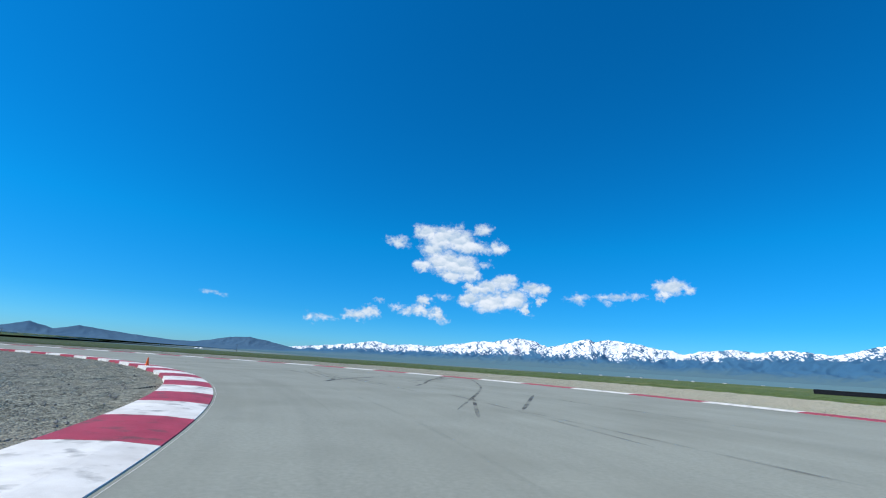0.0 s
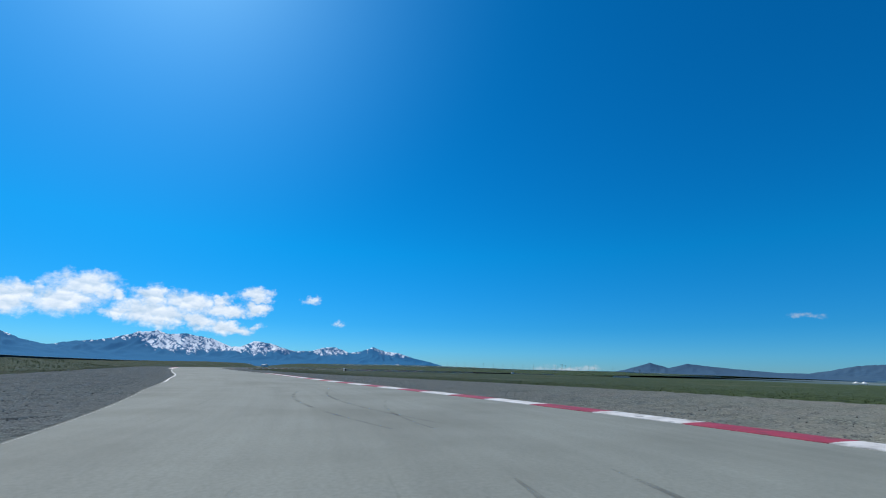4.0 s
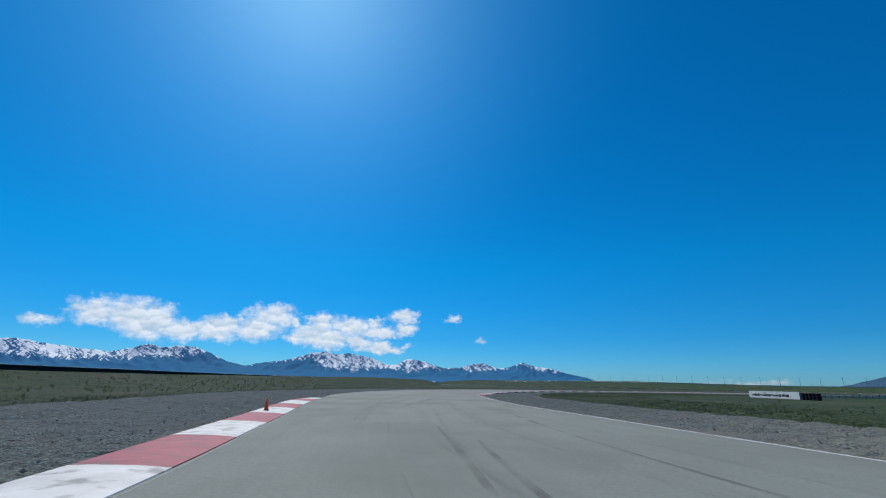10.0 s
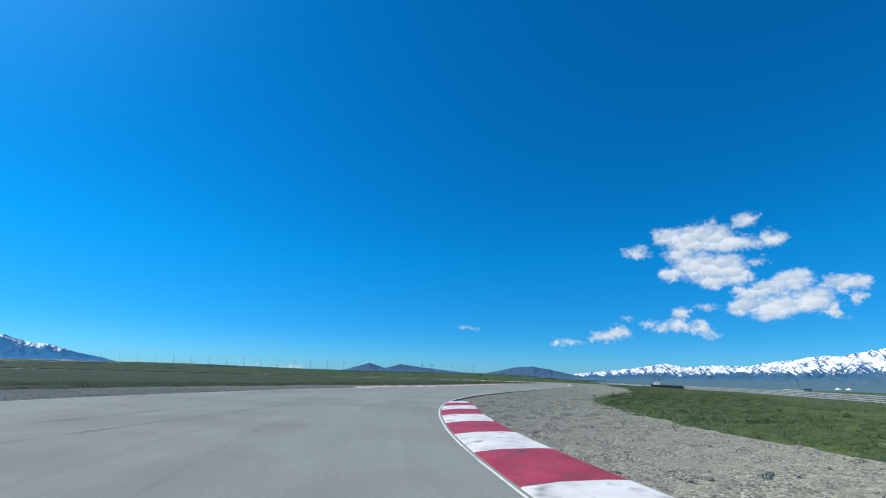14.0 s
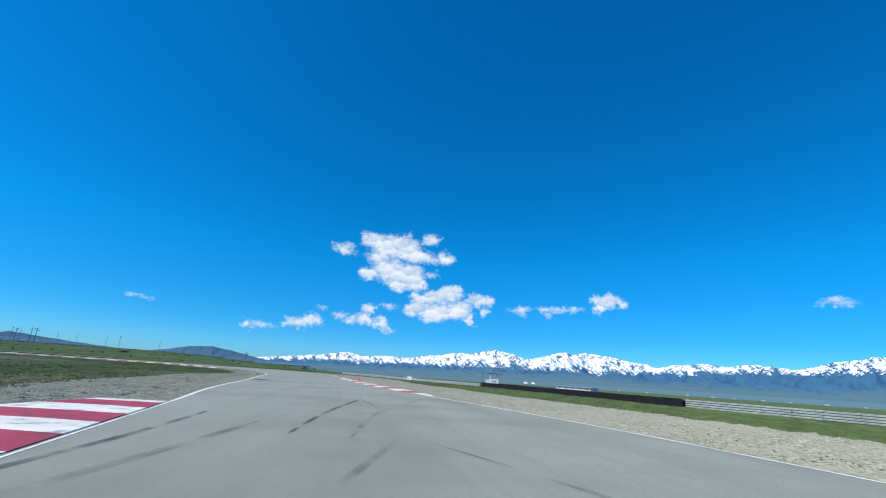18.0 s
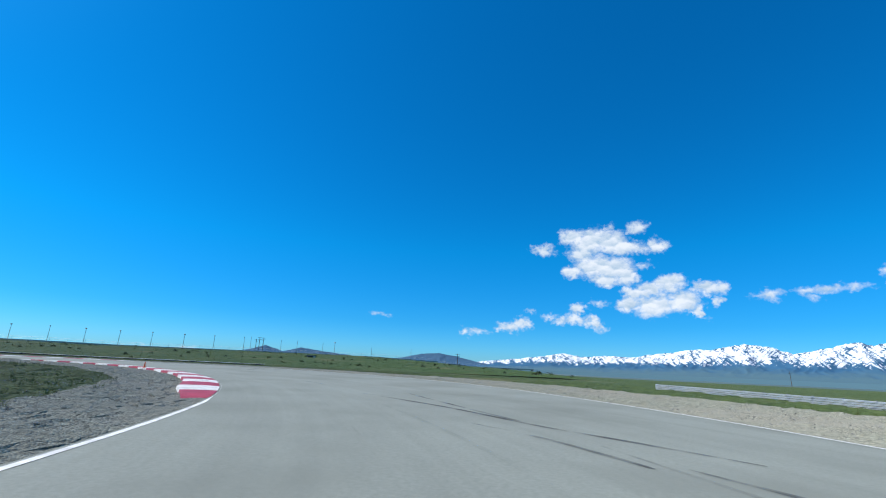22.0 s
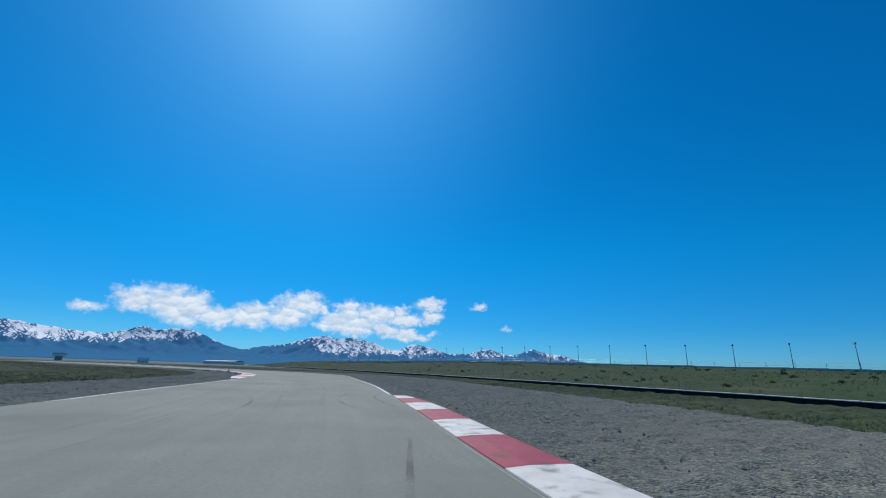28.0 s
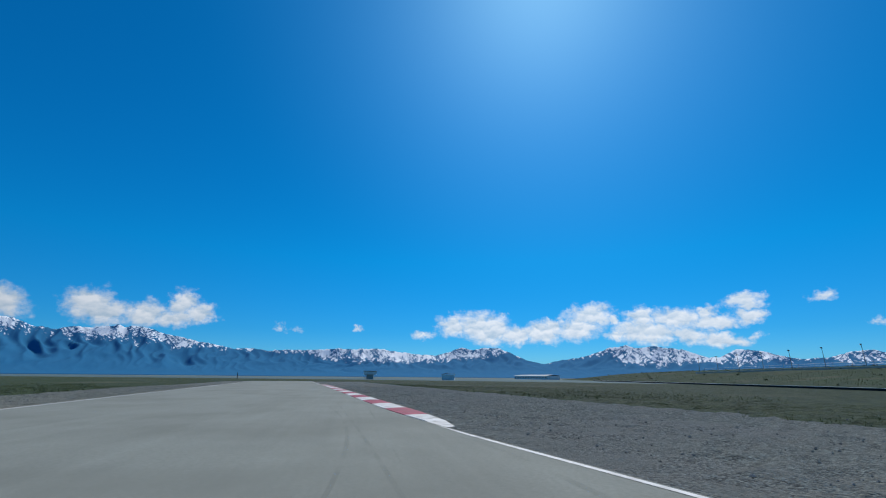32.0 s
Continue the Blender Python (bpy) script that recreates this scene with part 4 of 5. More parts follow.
def lined(points, step, side):
    """Points along a bent line, each with its outward direction."""
    pts = resample(points, step)
    dirs = []
    for i, p in enumerate(pts):
        d = (pts[min(i + 4, len(pts) - 1)] - pts[max(i - 4, 0)]).normalized()
        dirs.append(Vector((d.y, -d.x)) * side)
    return list(zip(pts, dirs))


def fade(i, ease):
    """The bank's height along its length: low at its start, higher again in the far west."""
    return min(1.0, 0.25 + 0.75 * i / ease) * (1.0 + 0.85 * max(0.0, min(1.0, (i - 30) / 25)))


def bank(name, points, side, profile, label, ease):
    rows = lined(points, 6.0, side)
    ws = []
    for (a, _), (b, _) in zip(profile, profile[1:]):
        k = max(1, int(min(8, (b - a) / 4)))
        ws += [a + (b - a) * j / k for j in range(k)]
    ws.append(profile[-1][0])
    verts, faces = [], []
    for i, (p, d) in enumerate(rows):
        f = fade(i, ease)
        for w in ws:
            q = p + d * w
            z = profile_z(profile, w)
            z = z * f if z > 0 else z
            z += (noise.noise((q.x * 0.06, q.y * 0.06, 0)) * 0.22 + noise.noise((q.x * 0.23, q.y * 0.23, 5)) * 0.10) * min(1.0, max(0.0, z))
            verts.append((q.x, q.y, z))
    m = len(ws)
    for i in range(len(rows) - 1):
        for j in range(m - 1):
            k = i * m + j
            faces.append((k, k + 1, k + m + 1, k + m) if side < 0 else (k, k + m, k + m + 1, k + 1))
    return tagged(from_lists(name, verts, faces, BERM, smooth=True), label, "bank", kind="structure")


NORTH_ROWS = lined(BARRIER_N, 6.0, 1)


def north_z(x, y):
    """Height of the north bank at a place."""
    q = Vector((x, y))
    i = min(range(len(NORTH_ROWS)), key=lambda k: (NORTH_ROWS[k][0] - q).length)
    p, d = NORTH_ROWS[i]
    return profile_z(NORTH_PROFILE, (q - p).dot(d)) * fade(i, 14)


bank("north_bank", BARRIER_N, 1, NORTH_PROFILE, "long sloping bank of green and yellow grass", 14)
bank("south_bank", BARRIER_S, -1, SOUTH_PROFILE, "low rise of green grass before a wall", 6)


# ---- barriers ----
def low_wall(name, points, z, height, label, rise=1):
    """A low black rubber-faced wall with a white capping, in panels of about three metres; it gains its height over the first few."""
    pts = resample(points, 3.0)
    wall = thing(name, label, "barrier", (*pts[0], 0.0), kind="structure")
    base = Vector((*pts[0], 0.0))
    for i, (a, b) in enumerate(zip(pts, pts[1:])):
        mid, turn, length = (a + b) / 2, heading(a, b), (b - a).length
        f = min(1.0, 0.25 + 0.75 * i / 12)
        h = height * random.uniform(0.97, 1.03) * min(1.0, 0.35 + 0.65 * i / rise)
        zz = z * f
        part("panel", boxed(mid.x - base.x, mid.y - base.y, zz + h / 2 - 0.1, length - 0.03, 0.30, h + 0.2, 0.02, turn), RUBBER, wall)
        part("capping", boxed(mid.x - base.x, mid.y - base.y, zz + h + 0.03, length - 0.015, 0.36, 0.06, 0.015, turn), WHITE_WALL, wall, "white capping strip")
    return wall


low_wall("barrier_wall", [(-412, 264.5)] + BARRIER_N[2:8], -0.1, 0.34, "low black rubber barrier with a white top below the grass bank", 26)
low_wall("barrier_wall", BARRIER_S[1:], 1.75, 0.5, "low black barrier with a white top on rising grass")


def tyre_mesh():
    bm = bmesh.new()
    n, m = 14, 8
    loops = []
    for i in range(n):
        a = 2 * math.pi * i / n
        loop = []
        for j in range(m):
            b = 2 * math.pi * j / m
            r = 0.23 + 0.095 * math.copysign(abs(math.cos(b)) ** 0.7, math.cos(b))
            loop.append(bm.verts.new((r * math.cos(a), r * math.sin(a), 0.095 * math.copysign(abs(math.sin(b)) ** 0.6, math.sin(b)))))
        loops.append(loop)
    for i in range(n):
        for j in range(m):
            bm.faces.new((loops[i][j], loops[(i + 1) % n][j], loops[(i + 1) % n][(j + 1) % m], loops[i][(j + 1) % m]))
    me = bpy.data.meshes.new("tyre")
    bm.to_mesh(me)
    bm.free()
    me.materials.append(RUBBER)
    me.polygons.foreach_set("use_smooth", [True] * len(me.polygons))
    return me


TYRE = tyre_mesh()


def tyre_wall(a, b, label, side=1):
    a, b = Vector(a), Vector(b)
    wall = thing("tyre_wall", label, "tyre wall", (a.x, a.y, -0.1), heading(a, b))
    length = (b - a).length
    n = int(length / 2.5)
    for i in range(n):
        part("rubber_belt", boxed((i + 0.5) * length / n, 0.36 * side, 0.35, length / n - 0.02, 0.03, 0.68 + random.uniform(-0.04, 0.04), 0.008), RUBBER, wall, "black conveyor belt facing")
    for i in range(int(length / 0.67)):
        for k in range(3):
            t = new("tyre", TYRE)
            t.parent = wall
            t.location = (0.33 + i * 0.67 + random.uniform(-0.02, 0.02), random.uniform(-0.02, 0.02), 0.10 + 0.19 * k)
    return wall


HUT, TYRES_END = (-318.5, 194.0), (-307.6, 160.8)
tyre_wall(TYRES_END, HUT, "black tyre wall faced with conveyor belt beside the marshal post")
tyre_wall((56.0, 69.0), (86.0, 51.5), "black tyre wall faced with conveyor belt out on the grass", -1)


def beam_mesh(length):
    """A W-shaped steel beam with thickness, along x."""
    shape = [(0.02, -0.095), (-0.04, -0.08), (-0.085, -0.065), (-0.085, -0.045), (-0.01, -0.012), (-0.01, 0.012), (-0.085, 0.045), (-0.085, 0.065), (-0.04, 0.08), (0.02, 0.095)]
    shape = [(y, z * 0.55) for y, z in shape]
    bm = bmesh.new()
    ends = []
    for x in (0.0, length):
        front = [bm.verts.new((x, y, z)) for y, z in shape]
        rear = [bm.verts.new((x, y + 0.012, z)) for y, z in reversed(shape)]
        ends.append(front + rear)
    k = len(ends[0])
    for i in range(k):
        bm.faces.new((ends[0][i], ends[1][i], ends[1][(i + 1) % k], ends[0][(i + 1) % k]))
    bm.faces.new(list(reversed(ends[0])))
    bm.faces.new(ends[1])
    me = bpy.data.meshes.new("beam")
    bm.to_mesh(me)
    bm.free()
    me.materials.append(STEEL)
    return me


def guard_rail(points, label, beams=(0.07, 0.25, 0.43, 0.61)):
    """Slim W-beams, one above the other, on posts."""
    a0 = Vector(points[0])
    rail = thing("guard_rail", label, "guard rail", (a0.x, a0.y, -0.1), 0.0, "guard rails of the circuit")
    for p, q in zip(points, points[1:]):
        p, q = Vector(p), Vector(q)
        turn, length = heading(p, q), (q - p).length
        n = max(1, round(length / 4.0))
        me = beam_mesh(length / n)
        for i in range(n):
            c = p.lerp(q, i / n) - a0
            for z in beams:
                beam = new("beam", me)
                beam.parent = rail
                beam.matrix_basis = Matrix.Translation((c.x, c.y, z)) @ Matrix.Rotation(turn, 4, "Z")
            for k in (0.02, 0.5):
                e = p.lerp(q, (i + k) / n) - a0
                part("post", boxed(e.x - math.sin(turn) * 0.07, e.y + math.cos(turn) * 0.07, beams[-1] / 2, 0.10, 0.10, beams[-1] + 0.2, 0.008, turn), POLE, rail)
    return rail


BANNER_L, BANNER_R = (-278.3, 76.6), (-266.6, 75.6)
guard_rail([TYRES_END, (-297.0, 141.0), (-291.0, 117.0), (-285.5, 95.0), (BANNER_L[0] - 0.5, BANNER_L[1] + 0.6)], "four-beam galvanised guard rail along a gravel trap")
guard_rail([(-346.0, 247.0), (-336.0, 227.0), (-329.0, 210.0), (-323.0, 201.0), (HUT[0] - 0.4, HUT[1] + 0.8)], "four-beam galvanised guard rail west of the marshal post", (0.02, 0.15, 0.28, 0.41))


def banner_wall():
    a, b = Vector(BANNER_L), Vector(BANNER_R)
    w = thing("banner_wall", "white banner with dark lettering bars on a low barrier", "barrier", (a.x, a.y, -0.1), heading(a, b))
    length = (b - a).length
    for i in range(4):
        part("block", boxed((i + 0.5) * length / 4, 0.0, 0.5, length / 4 - 0.03, 0.42, 1.0, 0.03), CONCRETE, w)
        part("banner", boxed((i + 0.5) * length / 4, -0.23, 0.56, length / 4 - 0.04, 0.02, 1.06, 0.004), WHITE_WALL, w, "white printed banner")
    x = 0.9
    for i in range(13):
        ln = random.uniform(0.3, 0.75)
        part("lettering_bar", boxed(x + ln / 2, -0.246, 0.50 + random.uniform(-0.05, 0.06), ln, 0.012, random.uniform(0.22, 0.42)), BLACK, w, "dark lettering bar")
        x += ln + random.uniform(0.10, 0.22)
    for i in range(2):
        for j in range(4):
            part("checker", boxed(4.1 + i * 0.18, -0.246, 0.2 + j * 0.22 + (i % 2) * 0.11, 0.17, 0.011, 0.11), BLACK, w)
    for i in range(5):
        for k in range(5):
            t = new("tyre", TYRE)
            t.parent = w
            t.location = (length + 0.5 + i * 0.67, 0.05, 0.10 + 0.19 * k)
    return w


banner_wall()


def marshal_post():
    h = thing("marshal_post", "white open marshal post with flat canopy behind the tyre wall", "marshal post", (-316.75, 194.3, -0.1), -0.17)
    h.matrix_basis = h.matrix_basis @ Matrix.Diagonal((0.8, 0.8, 0.88, 1.0))
    part("platform", boxed(0, 0, 0.34, 1.75, 1.6, 0.10, 0.02), WOOD, h)
    for x in (-0.76, 0.72):
        for y in (-0.72, 0.72):
            part("leg", boxed(x, y, 0.15, 0.10, 0.10, 0.34, 0.01), WOOD, h)
            part("canopy_post", tube(bmesh.new(), (x, y, 0.38), (x, y, 2.34 + (0.08 if y < 0 else 0.0)), 0.045), WHITE_WALL, h)
    part("front_panel", boxed(0, -0.80, 0.92, 1.78, 0.05, 1.06, 0.012), WHITE_WALL, h)
    part("rear_panel", boxed(0, 0.80, 0.92, 1.78, 0.05, 1.06, 0.012), WHITE_WALL, h)
    part("side_panel", boxed(0.87, 0, 0.92, 0.05, 1.54, 1.06, 0.012), WHITE_WALL, h)
    part("side_panel", boxed(-0.87, 0, 0.92, 0.05, 1.54, 1.06, 0.012), WHITE_WALL, h)
    canopy = part("canopy", boxed(0.35, 0, 2.47, 2.9, 2.2, 0.06, 0.015), ROOF, h, "flat grey canopy")
    for y in (-0.95, -0.3, 0.35, 1.0):
        part("batten", boxed(0.35, y, 2.40, 2.86, 0.07, 0.08, 0.008), POLE, canopy)
    part("counter", boxed(-1.27, -0.1, 0.80, 0.66, 1.2, 1.0, 0.03), WHITE_WALL, h, "white side counter")
    part("counter_top", boxed(-1.29, -0.1, 1.33, 0.78, 1.34, 0.06, 0.015), WHITE_WALL, h)
    for i, (x, w) in enumerate(((-0.30, 0.20), (-0.04, 0.22), (0.24, 0.20))):
        part("logo_bar", boxed(x, -0.835, 1.12, w, 0.012, 0.13), BLACK, h, "dark logo shape")
    part("logo_bar", boxed(-0.03, -0.835, 0.98, 0.62, 0.012, 0.04), POLE, h, "grey logo stripe")
    return h


marshal_post()


def chevron_board(place, turn, count, label):
    b = thing("chevron_board", label, "sign", place, turn)
    w = 0.40 * count
    part("panel", boxed(0, 0, 0.46, w, 0.04, 0.56, 0.01), WHITE_WALL, b)
    for x in (-w / 2 + 0.1, w / 2 - 0.1):
        part("post", boxed(x, 0.06, 0.22, 0.06, 0.06, 0.7, 0.006), POLE, b)
    for i in range(count):
        bm = bmesh.new()
        x = -w / 2 + 0.08 + i * 0.39
        shape = [(x + 0.10, 0.22), (x + 0.22, 0.22), (x + 0.12, 0.46), (x + 0.22, 0.70), (x + 0.10, 0.70), (x, 0.46)]
        f = [bm.verts.new((px, -0.022, pz)) for px, pz in shape]
        g = [bm.verts.new((px, -0.034, pz)) for px, pz in shape]
        bm.faces.new(f), bm.faces.new(list(reversed(g)))
        for k in range(6):
            bm.faces.new((f[k], f[(k + 1) % 6], g[(k + 1) % 6], g[k]))
        part("chevron", bm, BLACK, b, "black chevron")
    return b


chevron_board((-329.6, 208.6, -0.1), heading(HUT, (-329.0, 209.5)) + math.pi, 4, "white board with black chevrons in front of the guard rail")
chevron_board((-638.6, 181.0, -0.1), heading((-640, 182), (-560, 222)) + 0.0, 5, "white and black chevron board on the low barrier")


# ---- cones ----
def traffic_cone():
    c = thing("traffic_cone", "orange plastic traffic cone behind a kerb", "cone", (0, 0, 0), 0, "cones on the kerbs")
    part("base", boxed(0, 0, 0.015, 0.27, 0.27, 0.03, 0.01), ORANGE, c)
    part("cone_body", lathe([(0.10, 0.03), (0.092, 0.05), (0.075, 0.16), (0.055, 0.29), (0.038, 0.41), (0.027, 0.465), (0.02, 0.47)], 20), ORANGE, c)
    return c


first_cone = traffic_cone()
CONES = [(29.9, -3.1), (245.2, -4.3), (330.9, 3.2), (468.7, 3.3), (540.0, -3.3), (699.3, -4.2)]
for i, (s, d) in enumerate(CONES):
    p = at(s, d, 0.045)
    m = Matrix.Translation(p) @ Matrix.Rotation(s, 4, "Z")
    if i == 0:
        first_cone.matrix_basis = m
    else:
        copy_thing(first_cone, m)


# ---- poles and fence on the bank ----
def light_pole():
    p = thing("light_pole", "thin grey lighting pole with a floodlight head on the bank", "light pole", (0, 0, 0), 0, "light poles on the bank")
    part("pole", tube(bmesh.new(), (0, 0, -0.3), (0, 0, 7.2), 0.13, 0.07, 10), POLE, p)
    part("base_plate", boxed(0, 0, 0.05, 0.5, 0.5, 0.1, 0.02), CONCRETE, p)
    part("arm", boxed(0, 0, 7.15, 0.9, 0.08, 0.08, 0.01), POLE, p)
    head = part("lamp_head", boxed(0, 0.1, 7.4, 0.8, 0.42, 0.42, 0.05), POLE, p, "boxy floodlight head")
    part("lens", boxed(0, 0.315, 7.4, 0.68, 0.02, 0.26, 0.008), LAMP_GLASS, head)
    return p


def top_line(i):
    """Places along the top of the north bank, where fence and lights stand."""
    return -630.0 + 10.7 * i, 295.8 + 9.3 * i


pole0 = light_pole()
for k, i in enumerate(range(-18, 10)):
    x, y = top_line(i)
    m = Matrix.Translation((x + random.uniform(-0.5, 0.5), y, north_z(x, y) - 0.1)) @ Matrix.Rotation(2.8 + random.uniform(-0.4, 0.4), 4, "Z")
    if k == 0:
        pole0.matrix_basis = m
    else:
        copy_thing(pole0, m)


def utility_pole(place, height, turn):
    p = thing("utility_pole", "weathered wooden utility pole with crossarms", "utility pole", place, turn, "utility poles")
    part("pole", tube(bmesh.new(), (0, 0, -0.4), (0, 0, height), 0.17, 0.11, 10), WOOD, p)
    for z in (height - 0.4, height - 1.3):
        arm = part("crossarm", boxed(0, 0, z, 2.2, 0.12, 0.14, 0.01), WOOD, p)
        for x in (-0.95, -0.35, 0.35, 0.95):
            part("insulator", lathe([(0.05, z + 0.07), (0.06, z + 0.12), (0.03, z + 0.20), (0.04, z + 0.24)], 8), GLASS, arm)
    return p


utility_pole((-421.6, 407.0, north_z(-421.6, 407.0)), 5.6, 0.5)
x, y = top_line(9.54)
utility_pole((x, y, north_z(x, y)), 8.0, 0.9)
utility_pole((x + 1.6, y + 1.2, north_z(x, y)), 7.9, 0.9)
utility_pole((-558.0, 413.5, north_z(-558.0, 413.5)), 8.4, 0.6)
utility_pole((-250.0, 520.0, ground_z(-250.0, 520.0)), 9.0, 0.4)
for i, tall in ((9.24, 7.6), (10.33, 7.0), (10.93, 7.2), (11.91, 7.1), (13.89, 6.6), (15.6, 6.6), (17.2, 6.4)):
    x, y = top_line(i)
    m = thing("mast", "slender bare grey steel mast on the bank", "mast", (x, y, north_z(x, y) - 0.05), 0.0, "masts on the bank")
    part("shaft", tube(bmesh.new(), (0, 0, -0.2), (0, 0, tall), 0.10, 0.06, 8), POLE, m)
    part("foot", boxed(0, 0, 0.06, 0.4, 0.4, 0.12, 0.02), CONCRETE, m)
    part("finial", lathe([(0.06, tall), (0.09, tall + 0.06), (0.03, tall + 0.16)], 8), POLE, m)
x, y = top_line(12.38)
copy_thing(pole0, Matrix.Translation((x, y, north_z(x, y) - 0.1)) @ Matrix.Rotation(2.7, 4, "Z"))
# low concrete edge along the top of the bank
edging = thing("edging_wall", "low grey concrete edging along the top of the bank", "low wall", (-430, 261, 0), kind="structure")
for k in range(-30, 36):
    a, b = Vector(top_line(k * 0.6)), Vector(top_line(k * 0.6 + 0.6))
    mid = (a + b) / 2 + Vector((1.2, -1.6))
    part("block", boxed(mid.x + 430, mid.y - 261, north_z(mid.x, mid.y) + 0.18, (b - a).length - 0.03, 0.5, 0.75, 0.02, heading(a, b)), CONCRETE, edging)

fence = thing("fence", "wire fence on thin posts along the top of the bank", "fence", (-430, 261, 0))
tops = []
for i in range(-36, 44):
    x, y = top_line(i * 0.5)
    tops.append(Vector((x - 1.5 + 430, y + 2.0 - 261, north_z(x - 1.5, y + 2.0))))
post_me = bpy.data.meshes.new("post")
bm = tube(bmesh.new(), (0, 0, -0.3), (0, 0, 2.1), 0.05, 0.05, 6)
bm.to_mesh(post_me)
bm.free()
post_me.materials.append(POLE)
for p in tops:
    o = new("post", post_me)
    o.parent = fence
    o.location = p
for z in (0.4, 1.2, 2.0):
    bm = bmesh.new()
    for a, b in zip(tops, tops[1:]):
        tube(bm, a + Vector((0, 0, z)), b + Vector((0, 0, z)), 0.025, 0.025, 4)
    part("wire", bm, STEEL, fence)

culvert = thing("culvert", "dark concrete culvert box set in the bank", "culvert", (-439.2, 314.1, north_z(-439.2, 314.1) - 0.15), 0.2)
part("headwall", boxed(0, 0, 0.30, 2.3, 1.2, 0.75, 0.05), CONCRETE, culvert)
part("opening", boxed(0, -0.60, 0.27, 1.9, 0.06, 0.48, 0.01), BLACK, culvert)
part("slab", boxed(0, 0, 0.71, 2.5, 1.4, 0.10, 0.03), BLACK, culvert, "dark cover slab")


# ---- buildings ----
def building(name, label, place, turn, length, depth, height, windows, wall_mat, roof_rise):
    b = thing(name, label, "building", place, turn)
    wall = part("wall", boxed(0, 0, height / 2, length, depth, height, 0.04), wall_mat, b)
    bm = bmesh.new()
    l, d, e = length / 2 + 0.3, depth / 2 + 0.3, 0.12
    pts = [(-l, -d, height), (l, -d, height), (l, 0, height + roof_rise), (-l, 0, height + roof_rise), (-l, d, height), (l, d, height)]
    lo = [bm.verts.new(p) for p in pts]
    hi = [bm.verts.new((p[0], p[1], p[2] + e)) for p in pts]
    for q in ((0, 1, 2, 3), (3, 2, 5, 4)):
        bm.faces.new([hi[k] for k in q])
        bm.faces.new([lo[k] for k in reversed(q)])
    for q in ((0, 1), (1, 2), (2, 5), (5, 4), (4, 3), (3, 0)):
        bm.faces.new((lo[q[0]], lo[q[1]], hi[q[1]], hi[q[0]]))
    part("roof", bm, ROOF, b)
    for side in (-1, 1):
        for i in range(windows):
            x = -length / 2 + (i + 0.5) * length / windows
            w = part("window", boxed(x, side * (depth / 2 + 0.01), height * 0.55, length / windows * 0.5, 0.06, height * 0.35, 0.01), GLASS, b)
            part("frame", boxed(x, side * (depth / 2 + 0.02), height * 0.36, length / windows * 0.56, 0.09, 0.08, 0.01), WHITE_WALL, w)
    part("door", boxed(-length / 2 + 0.9, -depth / 2 - 0.02, min(1.05, height * 0.4), 0.95, 0.06, min(2.1, height * 0.8), 0.01), POLE, b)
    return b


# timing tower
tower = thing("timing_tower", "grey timing tower with a wide glazed upper storey", "tower", (-728.0, -12.0, -0.1), 0.75)
part("shaft", boxed(0, 0, 1.2, 3.4, 3.4, 2.4, 0.05), CONCRETE, tower)
part("gallery", boxed(0, 0, 3.2, 7.0, 6.2, 1.6, 0.05), WHITE_WALL, tower, "pale upper storey")
part("roof", boxed(0, 0, 4.14, 8.0, 7.0, 0.26, 0.04), POLE, tower)
for side in (-1, 1):
    for i in range(4):
        window = part("window", boxed(-2.5 + 1.67 * i, side * 3.11, 3.35, 1.4, 0.05, 0.95, 0.01), GLASS, tower)
        part("sill", boxed(-2.5 + 1.67 * i, side * 3.14, 2.85, 1.5, 0.12, 0.06, 0.01), POLE, window)
for k in range(8):
    part("step", boxed(2.4 + 0.28 * k, -1.9, 2.3 - 0.29 * k, 0.3, 1.1, 0.06, 0.008), POLE, tower)
for y in (-2.45, -1.35):
    part("stringer", tube(bmesh.new(), (2.3, y, 2.35), (4.6, y, 0.1), 0.06, 0.06, 6), POLE, tower)
building("paddock_building", "small white paddock building with a low roof", (-742.0, 30.0, -0.1), 0.6, 9, 6, 2.6, 3, WHITE_WALL, 0.7)
building("garage_building", "long low white garage building beyond the circuit", (-946.0, -25.0, -0.1), 0.95, 66, 12, 3.2, 12, WHITE_WALL, 0.9)
building("trailer", "low white trailer beyond the tyre wall", (-278.5, 251.0, ground_z(-278.5, 251.0)), 1.87, 15, 2.6, 0.62, 5, WHITE_WALL, 0.1)
for k, (az, dist, ln) in enumerate(((-35.7, 1400, 26), (-33.2, 1420, 34), (-26.4, 1500, 18), (34.0, 1250, 16), (36.5, 1300, 22), (38.4, 1260, 12), (41.0, 1340, 20), (43.2, 1290, 14), (46.0, 1300, 26), (48.8, 1330, 14),
                                    (51.5, 1280, 18), (54.5, 1310, 24), (57.5, 1290, 16), (30.0, 1400, 18), (27.0, 1450, 12))):
    a = radians(az)
    building("distant_building", "small pale building far off on the plain", (-300 + math.sin(a) * dist, 120 + math.cos(a) * dist, ground_z(-300 + math.sin(a) * dist, 120 + math.cos(a) * dist)), -a, ln * 0.4, 6, 1.5, 3, WHITE_WALL, 0.5)
